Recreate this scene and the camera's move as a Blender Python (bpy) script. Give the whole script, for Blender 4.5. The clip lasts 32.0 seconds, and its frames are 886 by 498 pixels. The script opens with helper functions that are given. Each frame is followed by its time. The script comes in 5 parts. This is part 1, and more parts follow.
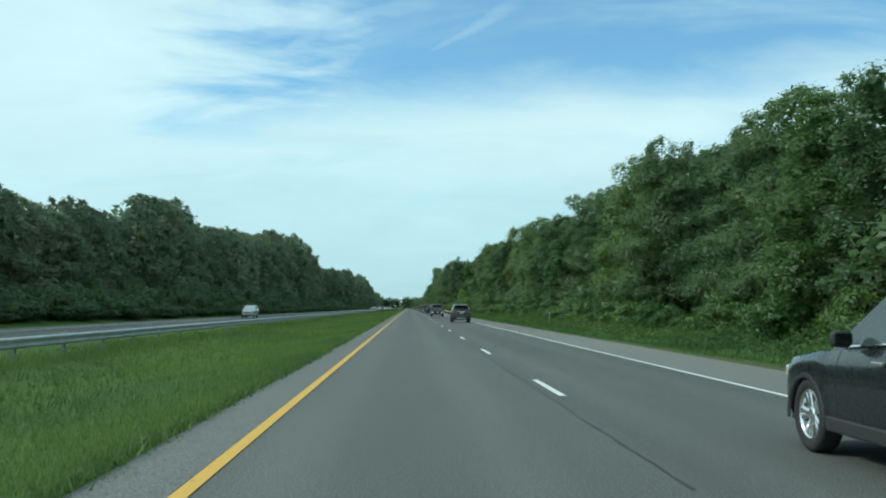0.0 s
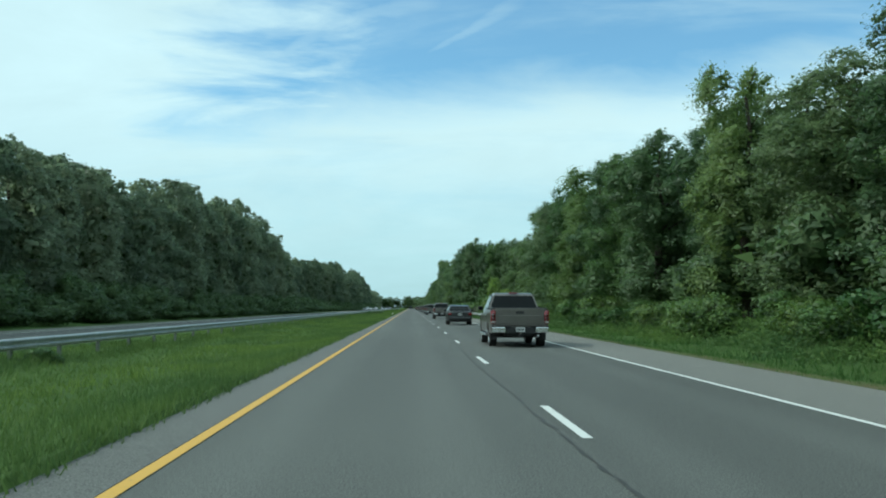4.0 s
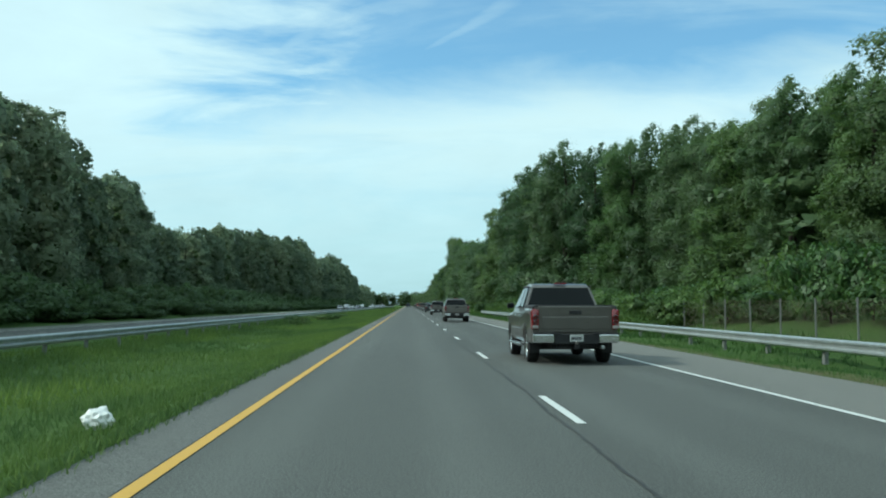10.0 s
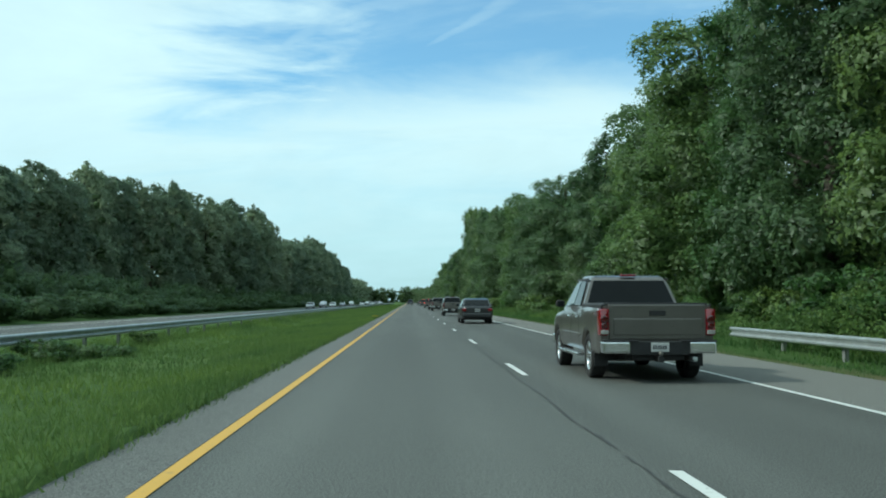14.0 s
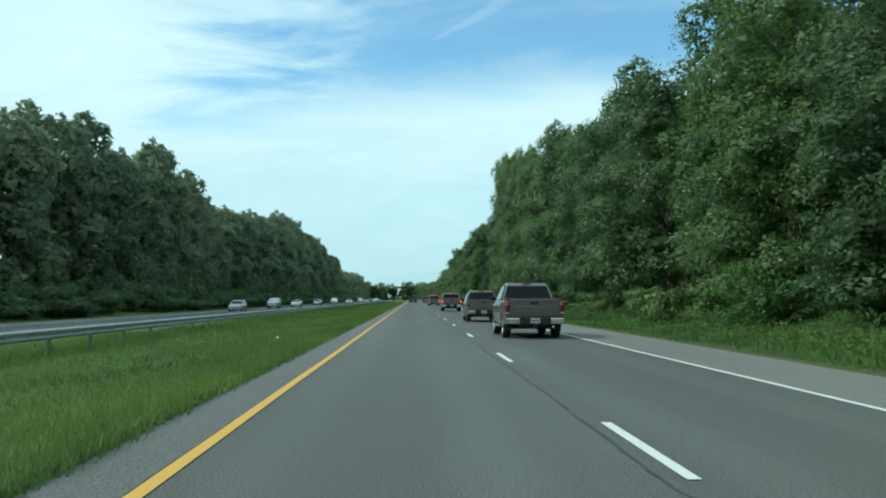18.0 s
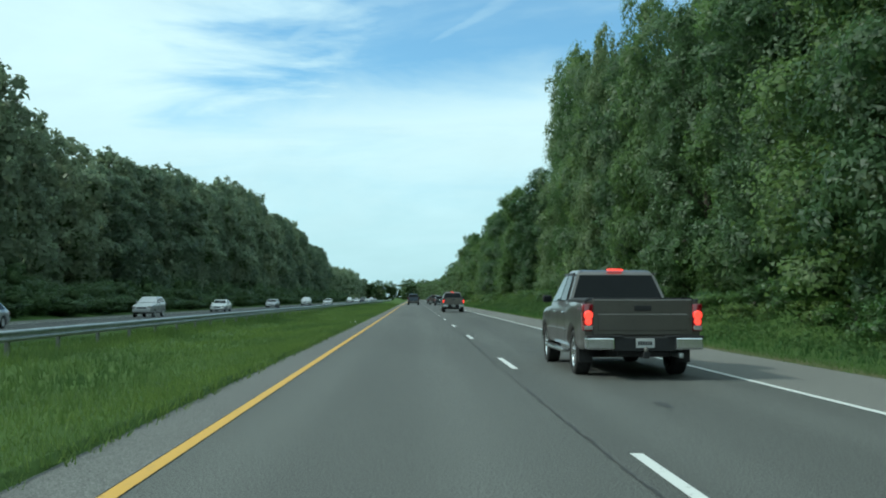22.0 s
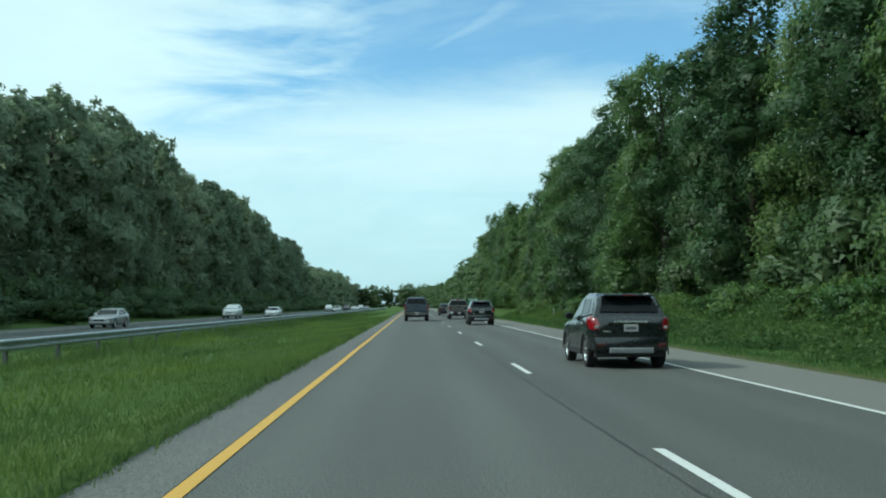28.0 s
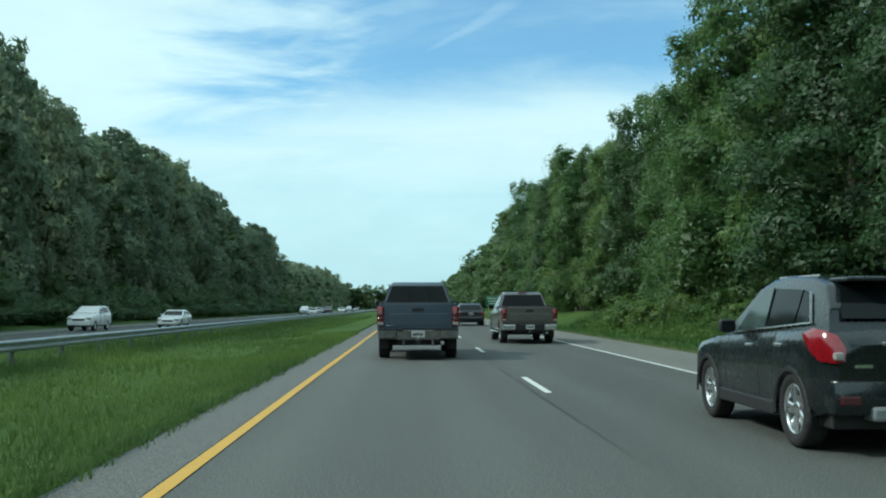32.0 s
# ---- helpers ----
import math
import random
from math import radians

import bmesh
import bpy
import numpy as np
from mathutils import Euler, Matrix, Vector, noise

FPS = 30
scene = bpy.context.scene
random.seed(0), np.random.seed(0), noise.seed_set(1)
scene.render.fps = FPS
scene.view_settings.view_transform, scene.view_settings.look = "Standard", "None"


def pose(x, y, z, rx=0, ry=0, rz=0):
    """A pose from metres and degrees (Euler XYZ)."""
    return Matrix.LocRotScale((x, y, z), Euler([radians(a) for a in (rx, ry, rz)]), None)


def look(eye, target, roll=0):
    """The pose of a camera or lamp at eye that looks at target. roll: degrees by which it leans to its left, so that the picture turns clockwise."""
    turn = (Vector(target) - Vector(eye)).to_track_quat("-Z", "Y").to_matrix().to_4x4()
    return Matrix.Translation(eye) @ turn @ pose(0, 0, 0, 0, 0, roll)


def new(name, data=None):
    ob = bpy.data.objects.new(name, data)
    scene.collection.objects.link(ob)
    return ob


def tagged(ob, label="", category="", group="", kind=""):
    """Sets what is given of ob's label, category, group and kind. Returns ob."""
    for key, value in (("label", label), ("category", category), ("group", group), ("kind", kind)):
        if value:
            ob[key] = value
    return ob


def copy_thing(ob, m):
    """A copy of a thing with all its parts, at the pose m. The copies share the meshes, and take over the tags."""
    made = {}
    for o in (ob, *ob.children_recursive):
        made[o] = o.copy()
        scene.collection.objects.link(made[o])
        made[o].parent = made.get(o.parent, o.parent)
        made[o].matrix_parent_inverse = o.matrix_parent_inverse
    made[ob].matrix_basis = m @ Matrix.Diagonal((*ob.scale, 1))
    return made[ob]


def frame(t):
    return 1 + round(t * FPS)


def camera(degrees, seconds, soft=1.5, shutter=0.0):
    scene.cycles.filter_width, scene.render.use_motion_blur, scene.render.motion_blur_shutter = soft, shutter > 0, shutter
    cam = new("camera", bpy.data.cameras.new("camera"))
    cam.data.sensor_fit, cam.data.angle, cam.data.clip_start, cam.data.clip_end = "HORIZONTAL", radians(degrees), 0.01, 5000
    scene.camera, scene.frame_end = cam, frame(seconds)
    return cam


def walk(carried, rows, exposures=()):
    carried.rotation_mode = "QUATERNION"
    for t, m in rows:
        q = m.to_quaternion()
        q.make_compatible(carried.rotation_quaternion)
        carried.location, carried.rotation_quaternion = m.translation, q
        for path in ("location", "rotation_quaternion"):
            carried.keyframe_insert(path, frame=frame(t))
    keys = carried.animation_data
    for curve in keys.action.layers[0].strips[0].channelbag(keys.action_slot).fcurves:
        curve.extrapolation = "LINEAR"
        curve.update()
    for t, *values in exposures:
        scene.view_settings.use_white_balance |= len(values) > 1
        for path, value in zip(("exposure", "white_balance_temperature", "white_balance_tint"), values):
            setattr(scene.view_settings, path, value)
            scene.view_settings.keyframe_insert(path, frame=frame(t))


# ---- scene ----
cam = camera(49.5, 32.0, soft=2.0)
# seconds, place, tilt, roll and heading of the car's camera along the straight road (+y)
PATH = [
    (0.0, -0.317, 0.33, 1.25, 93.48, -0.44, -2.03),
    (0.5, -0.216, 12.85, 1.25, 93.41, -0.15, -2.14),
    (1.0, -0.112, 25.5, 1.25, 93.42, 0.08, -2.23),
    (1.5, -0.017, 38.15, 1.25, 93.39, -0.0, -2.32),
    (2.0, 0.077, 50.86, 1.25, 93.44, 0.01, -2.31),
    (2.5, 0.125, 63.62, 1.25, 93.47, -0.07, -2.22),
    (3.0, 0.172, 76.5, 1.25, 93.47, -0.08, -2.08),
    (3.5, 0.183, 89.49, 1.25, 93.5, -0.09, -1.96),
    (4.0, 0.192, 102.35, 1.25, 93.48, -0.12, -1.91),
    (4.5, 0.189, 114.97, 1.25, 93.44, -0.02, -1.87),
    (5.0, 0.186, 127.91, 1.25, 93.46, -0.0, -1.86),
    (5.5, 0.179, 141.07, 1.25, 93.48, -0.0, -1.85),
    (6.0, 0.164, 154.36, 1.25, 93.5, -0.01, -1.84),
    (6.5, 0.137, 167.68, 1.25, 93.52, -0.04, -1.83),
    (7.0, 0.096, 180.94, 1.25, 93.5, -0.09, -1.82),
    (7.5, 0.063, 194.03, 1.25, 93.5, -0.04, -1.87),
    (8.0, 0.037, 207.1, 1.25, 93.45, -0.03, -1.93),
    (8.5, 0.019, 220.37, 1.25, 93.45, -0.05, -2.04),
    (9.0, 0.019, 233.67, 1.25, 93.48, -0.14, -2.08),
    (9.5, 0.033, 246.73, 1.25, 93.37, -0.07, -2.08),
    (10.0, 0.058, 259.9, 1.25, 93.32, -0.08, -2.07),
    (10.5, 0.058, 273.16, 1.25, 93.35, 0.04, -2.13),
    (11.0, 0.06, 286.29, 1.25, 93.25, 0.06, -2.18),
    (11.5, 0.061, 299.26, 1.25, 93.31, 0.02, -2.1),
    (12.0, 0.043, 312.2, 1.25, 93.29, 0.07, -2.08),
    (12.5, 0.019, 325.14, 1.25, 93.35, 0.11, -2.05),
    (13.0, -0.019, 337.95, 1.25, 93.17, 0.02, -2.02),
    (13.5, -0.045, 350.88, 1.25, 93.13, -0.09, -2.0),
    (14.0, -0.068, 363.51, 1.25, 93.12, 0.01, -1.98),
    (14.5, -0.071, 376.01, 1.25, 93.14, 0.0, -1.9),
    (15.0, -0.058, 388.38, 1.25, 93.17, 0.0, -1.83),
    (15.5, -0.04, 400.58, 1.25, 93.2, 0.0, -1.75),
    (16.0, -0.023, 412.61, 1.25, 93.22, 0.0, -1.67),
    (16.5, -0.015, 424.46, 1.25, 93.25, 0.04, -1.59),
    (17.0, -0.024, 436.1, 1.25, 93.07, 0.22, -1.7),
    (17.5, -0.053, 447.47, 1.25, 93.04, 0.1, -1.77),
    (18.0, -0.047, 458.47, 1.25, 92.93, 0.09, -1.82),
    (18.5, -0.008, 468.87, 1.25, 92.89, 0.18, -1.91),
    (19.0, 0.01, 479.25, 1.25, 92.96, 0.06, -2.01),
    (19.5, 0.041, 489.25, 1.25, 93.01, 0.01, -2.03),
    (20.0, 0.083, 498.74, 1.25, 93.01, 0.0, -2.0),
    (20.5, 0.1, 508.03, 1.25, 93.02, -0.09, -1.95),
    (21.0, 0.098, 516.95, 1.25, 92.88, -0.13, -1.91),
    (21.5, 0.108, 525.41, 1.25, 92.91, -0.07, -1.83),
    (22.0, 0.103, 533.54, 1.25, 92.9, -0.04, -1.75),
    (22.5, 0.092, 541.35, 1.25, 92.88, -0.01, -1.69),
    (23.0, 0.092, 548.64, 1.25, 92.97, -0.11, -1.64),
    (23.5, 0.09, 555.5, 1.25, 93.04, -0.04, -1.56),
    (24.0, 0.052, 562.53, 1.25, 93.14, -0.02, -1.5),
    (24.5, -0.003, 569.63, 1.25, 93.2, -0.04, -1.5),
    (25.0, -0.049, 576.55, 1.25, 93.18, -0.09, -1.47),
    (25.5, -0.089, 583.52, 1.25, 93.18, -0.12, -1.45),
    (26.0, -0.133, 590.34, 1.25, 93.23, -0.2, -1.51),
    (26.5, -0.174, 597.03, 1.25, 93.14, -0.13, -1.56),
    (27.0, -0.209, 603.99, 1.25, 93.21, -0.02, -1.65),
    (27.5, -0.236, 611.09, 1.25, 93.27, -0.0, -1.73),
    (28.0, -0.251, 618.22, 1.25, 93.34, 0.0, -1.82),
    (28.5, -0.25, 625.23, 1.25, 93.4, 0.01, -1.91),
    (29.0, -0.23, 632.02, 1.25, 93.18, 0.14, -1.97),
    (29.5, -0.204, 638.54, 1.25, 93.09, 0.08, -2.03),
    (30.0, -0.176, 644.9, 1.25, 93.09, 0.13, -2.07),
    (30.5, -0.164, 651.39, 1.25, 93.1, 0.03, -2.04),
    (31.0, -0.157, 657.85, 1.25, 93.21, -0.14, -2.02),
    (31.5, -0.138, 664.27, 1.25, 93.28, 0.01, -1.99),
    (32.0, -0.108, 670.64, 1.25, 93.41, 0.1, -1.96),
]
walk(cam, [(r[0], pose(*r[1:])) for r in PATH], exposures=((0.0, 0.0, 5750, -6), (9.0, 0.03, 5750, -6), (17.0, 0.1, 5750, -6), (32.0, 0.1, 5750, -6)))

# ---------------------------------------------------------------- light
SUN_AZ, SUN_EL = radians(-90), radians(38)      # azimuth from +y, towards -x
sun_dir = Vector((math.sin(SUN_AZ) * math.cos(SUN_EL), math.cos(SUN_AZ) * math.cos(SUN_EL), math.sin(SUN_EL)))
sun = new("sun", bpy.data.lights.new("sun", "SUN"))
sun.data.energy, sun.data.angle, sun.data.color = 2.9, radians(4.0), (1.0, 0.93, 0.82)
sun.matrix_world = look(sun_dir * 100, (0, 0, 0))

world = bpy.data.worlds.new("sky")
scene.world = world
world.use_nodes = True
wn, wl = world.node_tree.nodes, world.node_tree.links
wn.clear()


def wmath(op, a, b=None, c=None, clamp=False):
    n = wn.new("ShaderNodeMath")
    n.operation, n.use_clamp = op, clamp
    for i, v in enumerate((a, b, c)):
        if v is None:
            continue
        if isinstance(v, (int, float)):
            n.inputs[i].default_value = v
        else:
            wl.new(v, n.inputs[i])
    return n.outputs[0]


def wsmooth(v, lo, hi):
    n = wn.new("ShaderNodeMapRange")
    n.interpolation_type = "SMOOTHSTEP"
    wl.new(v, n.inputs["Value"])
    n.inputs["From Min"].default_value, n.inputs["From Max"].default_value = lo, hi
    return n.outputs["Result"]


def wnoise(vec, scale, detail=6, rough=0.55, distort=0.0):
    n = wn.new("ShaderNodeTexNoise")
    wl.new(vec, n.inputs["Vector"])
    n.inputs["Scale"].default_value, n.inputs["Detail"].default_value = scale, detail
    n.inputs["Roughness"].default_value, n.inputs["Distortion"].default_value = rough, distort
    return n.outputs["Fac"]


def wmix(fac, a, b):
    n = wn.new("ShaderNodeMix")
    n.data_type = "RGBA"
    wl.new(fac, n.inputs[0])
    for s, v in ((n.inputs[6], a), (n.inputs[7], b)):
        if isinstance(v, tuple):
            s.default_value = v
        else:
            wl.new(v, s)
    return n.outputs[2]


sky = wn.new("ShaderNodeTexSky")
sky.sky_type, sky.sun_disc = "NISHITA", False
sky.sun_elevation, sky.sun_rotation = SUN_EL, SUN_AZ
sky.air_density, sky.dust_density, sky.ozone_density = 1.0, 1.2, 1.5
coord = wn.new("ShaderNodeTexCoord")
sep = wn.new("ShaderNodeSeparateXYZ")
wl.new(coord.outputs["Generated"], sep.inputs[0])
dx, dy, dz = sep.outputs
# cirrus on a high flat layer: the direction divided by its height above the horizon
ahead = wmath("MAXIMUM", dy, 0.08)
u = wmath("DIVIDE", dx, ahead)
v = wmath("DIVIDE", dz, ahead)
flat = wn.new("ShaderNodeCombineXYZ")
wl.new(u, flat.inputs[0])
wl.new(wmath("MULTIPLY", v, 2.6), flat.inputs[1])
# streaks that run up to the right
stretch = wn.new("ShaderNodeMapping")
stretch.inputs["Rotation"].default_value = (0, 0, radians(-24))
stretch.inputs["Scale"].default_value = (1.0, 2.2, 1.0)
wl.new(flat.outputs[0], stretch.inputs["Vector"])
streak = wnoise(stretch.outputs[0], 3.0, 9, 0.58, 0.6)
puffs = wnoise(flat.outputs[0], 5.0, 10, 0.60, 0.35)
# white sheet low over the horizon, whose upper edge climbs to the right, then a blue lane, then cirrus again to the upper left
edge = wmath("SUBTRACT", v, wmath("MULTIPLY_ADD", u, 0.09, 0.215))
edge = wmath("MULTIPLY_ADD", wmath("SUBTRACT", puffs, 0.5), 0.10, edge)
sheet = wmath("SUBTRACT", 1.0, wsmooth(edge, -0.045, 0.060))
upper = wmath("MULTIPLY_ADD", wmath("SUBTRACT", streak, 0.5), 0.55, wmath("MULTIPLY_ADD", u, -0.85, wmath("MULTIPLY_ADD", v, 0.25, -0.14)))
upper = wmath("MULTIPLY", wsmooth(upper, -0.06, 0.16), 0.92)
wisps = wmath("MULTIPLY_ADD", wsmooth(streak, 0.45, 0.80), 0.30, 0.11)


def trail(u1, v1, u2, v2, width, strength):
    """A drawn-out streak of ice cloud between two directions."""
    n = math.hypot(u2 - u1, v2 - v1)
    cu, cv = (u2 - u1) / n, (v2 - v1) / n
    du, dv = wmath("SUBTRACT", u, u1), wmath("SUBTRACT", v, v1)
    along = wmath("ADD", wmath("MULTIPLY", du, cu), wmath("MULTIPLY", dv, cv))
    off = wmath("SUBTRACT", wmath("MULTIPLY", dv, cu), wmath("MULTIPLY", du, cv))
    off = wmath("ABSOLUTE", wmath("MULTIPLY_ADD", wmath("SUBTRACT", puffs, 0.5), width * 2.5, off))
    # thin at its start, fraying and widening towards its end
    grow = wmath("MULTIPLY_ADD", along, 1.1 / n, 0.30)
    body = wmath("SUBTRACT", 1.0, wsmooth(wmath("DIVIDE", off, wmath("MAXIMUM", grow, 0.2)), width * 0.10, width))
    body = wmath("MULTIPLY", body, wmath("MULTIPLY_ADD", wsmooth(streak, 0.35, 0.65), 0.55, 0.45))
    ends = wmath("MULTIPLY", wsmooth(along, -0.02, 0.03), wmath("SUBTRACT", 1.0, wsmooth(along, n - 0.02, n + 0.05)))
    return wmath("MULTIPLY", wmath("MULTIPLY", body, ends), strength)


trails = wmath("MAXIMUM", trail(0.008, 0.264, 0.110, 0.320, 0.013, 0.34), trail(-0.176, 0.232, -0.105, 0.284, 0.012, 0.55))
trails = wmath("MAXIMUM", trails, trail(-0.13, 0.30, 0.02, 0.318, 0.014, 0.36))
sheet = wmath("MULTIPLY", sheet, wmath("MULTIPLY_ADD", wsmooth(streak, 0.28, 0.60), 0.22, 0.74))
cloud = wmath("MAXIMUM", wmath("MAXIMUM", sheet, upper), wmath("MAXIMUM", wisps, trails), clamp=True)
# unseen cirrus added overhead, beside and behind, whiter and brighter, as fill light
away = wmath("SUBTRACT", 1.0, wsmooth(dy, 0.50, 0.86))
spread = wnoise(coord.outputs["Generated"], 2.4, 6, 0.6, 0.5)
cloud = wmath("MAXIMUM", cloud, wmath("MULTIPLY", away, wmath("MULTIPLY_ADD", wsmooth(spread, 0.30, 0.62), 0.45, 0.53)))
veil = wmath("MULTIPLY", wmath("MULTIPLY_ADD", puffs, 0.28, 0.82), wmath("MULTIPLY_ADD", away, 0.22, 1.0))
white = wn.new("ShaderNodeMix")
white.data_type = "RGBA"
white.inputs[0].default_value = 1.0
tint = wmix(wsmooth(v, 0.0, 0.22), (0.61, 0.80, 0.83, 1), (0.82, 0.95, 0.95, 1))
shade = wn.new("ShaderNodeVectorMath")
shade.operation = "SCALE"
wl.new(tint, shade.inputs[0])
wl.new(veil, shade.inputs["Scale"])
blue = wn.new("ShaderNodeVectorMath")
blue.operation = "MULTIPLY"
wl.new(sky.outputs[0], blue.inputs[0])
blue.inputs[1].default_value = (0.098, 0.145, 0.160)
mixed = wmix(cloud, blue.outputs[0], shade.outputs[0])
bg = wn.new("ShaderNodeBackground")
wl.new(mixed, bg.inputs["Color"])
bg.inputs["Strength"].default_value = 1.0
wout = wn.new("ShaderNodeOutputWorld")
wl.new(bg.outputs[0], wout.inputs["Surface"])


# ---------------------------------------------------------------- materials
def material(name, rough=0.6, metal=0.0):
    m = bpy.data.materials.new(name)
    m.use_nodes = True
    b = m.node_tree.nodes["Principled BSDF"]
    b.inputs["Roughness"].default_value, b.inputs["Metallic"].default_value = rough, metal
    return m, m.node_tree.nodes, m.node_tree.links, b


def ramp(nodes, links, fac, stops):
    n = nodes.new("ShaderNodeValToRGB")
    e = n.color_ramp.elements
    while len(e) < len(stops):
        e.new(0.5)
    for k, (p, c) in zip(e, stops):
        k.position, k.color = p, (*c, 1)
    links.new(fac, n.inputs["Fac"])
    return n.outputs["Color"]


def noise_fac(nodes, links, scale, detail=4, rough=0.55, stretch=None, space="Object"):
    tc = nodes.new("ShaderNodeTexCoord")
    n = nodes.new("ShaderNodeTexNoise")
    n.inputs["Scale"].default_value, n.inputs["Detail"].default_value, n.inputs["Roughness"].default_value = scale, detail, rough
    src = tc.outputs[space]
    if stretch:
        mp = nodes.new("ShaderNodeMapping")
        mp.inputs["Scale"].default_value = stretch
        links.new(src, mp.inputs["Vector"])
        src = mp.outputs[0]
    links.new(src, n.inputs["Vector"])
    return n.outputs["Fac"]


def mix_rgb(nodes, links, fac, a, b, blend="MIX"):
    n = nodes.new("ShaderNodeMix")
    n.data_type, n.blend_type = "RGBA", blend
    for s, val in ((n.inputs[0], fac), (n.inputs[6], a), (n.inputs[7], b)):
        if isinstance(val, (int, float)):
            s.default_value = val
        elif isinstance(val, tuple):
            s.default_value = (*val, 1)
        else:
            links.new(val, s)
    return n.outputs[2]


def bump(nodes, links, bsdf, fac, strength, dist):
    n = nodes.new("ShaderNodeBump")
    n.inputs["Strength"].default_value, n.inputs["Distance"].default_value = strength, dist
    links.new(fac, n.inputs["Height"])
    links.new(n.outputs[0], bsdf.inputs["Normal"])


def plain(name, color, rough=0.5, metal=0.0, var=0.12, scale=6.0, spec=0.5):
    """A paint, plastic, rubber or metal with mild mottling."""
    m, n, l, b = material(name, rough, metal)
    f = noise_fac(n, l, scale, 5)
    lo = tuple(c * (1 - var) for c in color)
    hi = tuple(min(1, c * (1 + var)) for c in color)
    l.new(ramp(n, l, f, ((0.3, lo), (0.7, hi))), b.inputs["Base Color"])
    b.inputs["Specular IOR Level"].default_value = spec
    return m


def asphalt(name, dark, light, tracks):
    m, n, l, b = material(name, 0.85)
    grain = noise_fac(n, l, 58, 4, 0.85)
    patch = noise_fac(n, l, 0.35, 5, 0.6, (1.0, 0.12, 1.0))
    base = ramp(n, l, grain, ((0.39, dark), (0.62, light)))
    base = mix_rgb(n, l, 0.5, base, ramp(n, l, patch, ((0.3, (0.36,) * 3), (0.7, (0.62,) * 3))), "OVERLAY")
    if tracks:
        # worn wheel tracks along the lanes, slightly darker oil line between them
        tc = n.new("ShaderNodeTexCoord")
        s = n.new("ShaderNodeSeparateXYZ")
        l.new(tc.outputs["Object"], s.inputs[0])
        w = n.new("ShaderNodeMath")
        w.operation = "SINE"
        k = n.new("ShaderNodeMath")
        k.operation = "MULTIPLY_ADD"
        k.inputs[1].default_value, k.inputs[2].default_value = 2 * math.pi / 1.83, -0.4
        l.new(s.outputs[0], k.inputs[0])
        l.new(k.outputs[0], w.inputs[0])
        base = mix_rgb(n, l, 0.38, base, ramp(n, l, w.outputs[0], ((0.0, (0.40,) * 3), (1.0, (0.58,) * 3))), "OVERLAY")
        lane = n.new("ShaderNodeMapRange")
        lane.inputs["From Min"].default_value, lane.inputs["From Max"].default_value = 1.62, 1.78
        l.new(s.outputs[0], lane.inputs["Value"])
        base = mix_rgb(n, l, 1.0, base, ramp(n, l, lane.outputs["Result"], ((0.0, (1.0, 1.0, 1.0)), (1.0, (0.93, 0.93, 0.93)))), "MULTIPLY")
    l.new(base, b.inputs["Base Color"])
    b.inputs["Specular IOR Level"].default_value = 0.25
    bump(n, l, b, grain, 0.20, 0.002)
    return m


M_road = asphalt("lane_asphalt", (0.008, 0.009, 0.008), (0.185, 0.191, 0.177), True)
M_shoulder = asphalt("shoulder_asphalt", (0.052, 0.052, 0.047), (0.245, 0.242, 0.220), False)
M_inner = asphalt("inner_shoulder_asphalt", (0.026, 0.027, 0.025), (0.205, 0.206, 0.192), False)


def worn_paint(name, color, under):
    m, n, l, b = material(name, 0.7)
    f = noise_fac(n, l, 9, 8, 0.7)
    l.new(ramp(n, l, f, ((0.30, under), (0.42, color))), b.inputs["Base Color"])
    return m


M_white = worn_paint("white_road_paint", (0.56, 0.57, 0.545), (0.24, 0.24, 0.225))
M_yellow = worn_paint("yellow_road_paint", (0.50, 0.29, 0.04), (0.28, 0.19, 0.07))


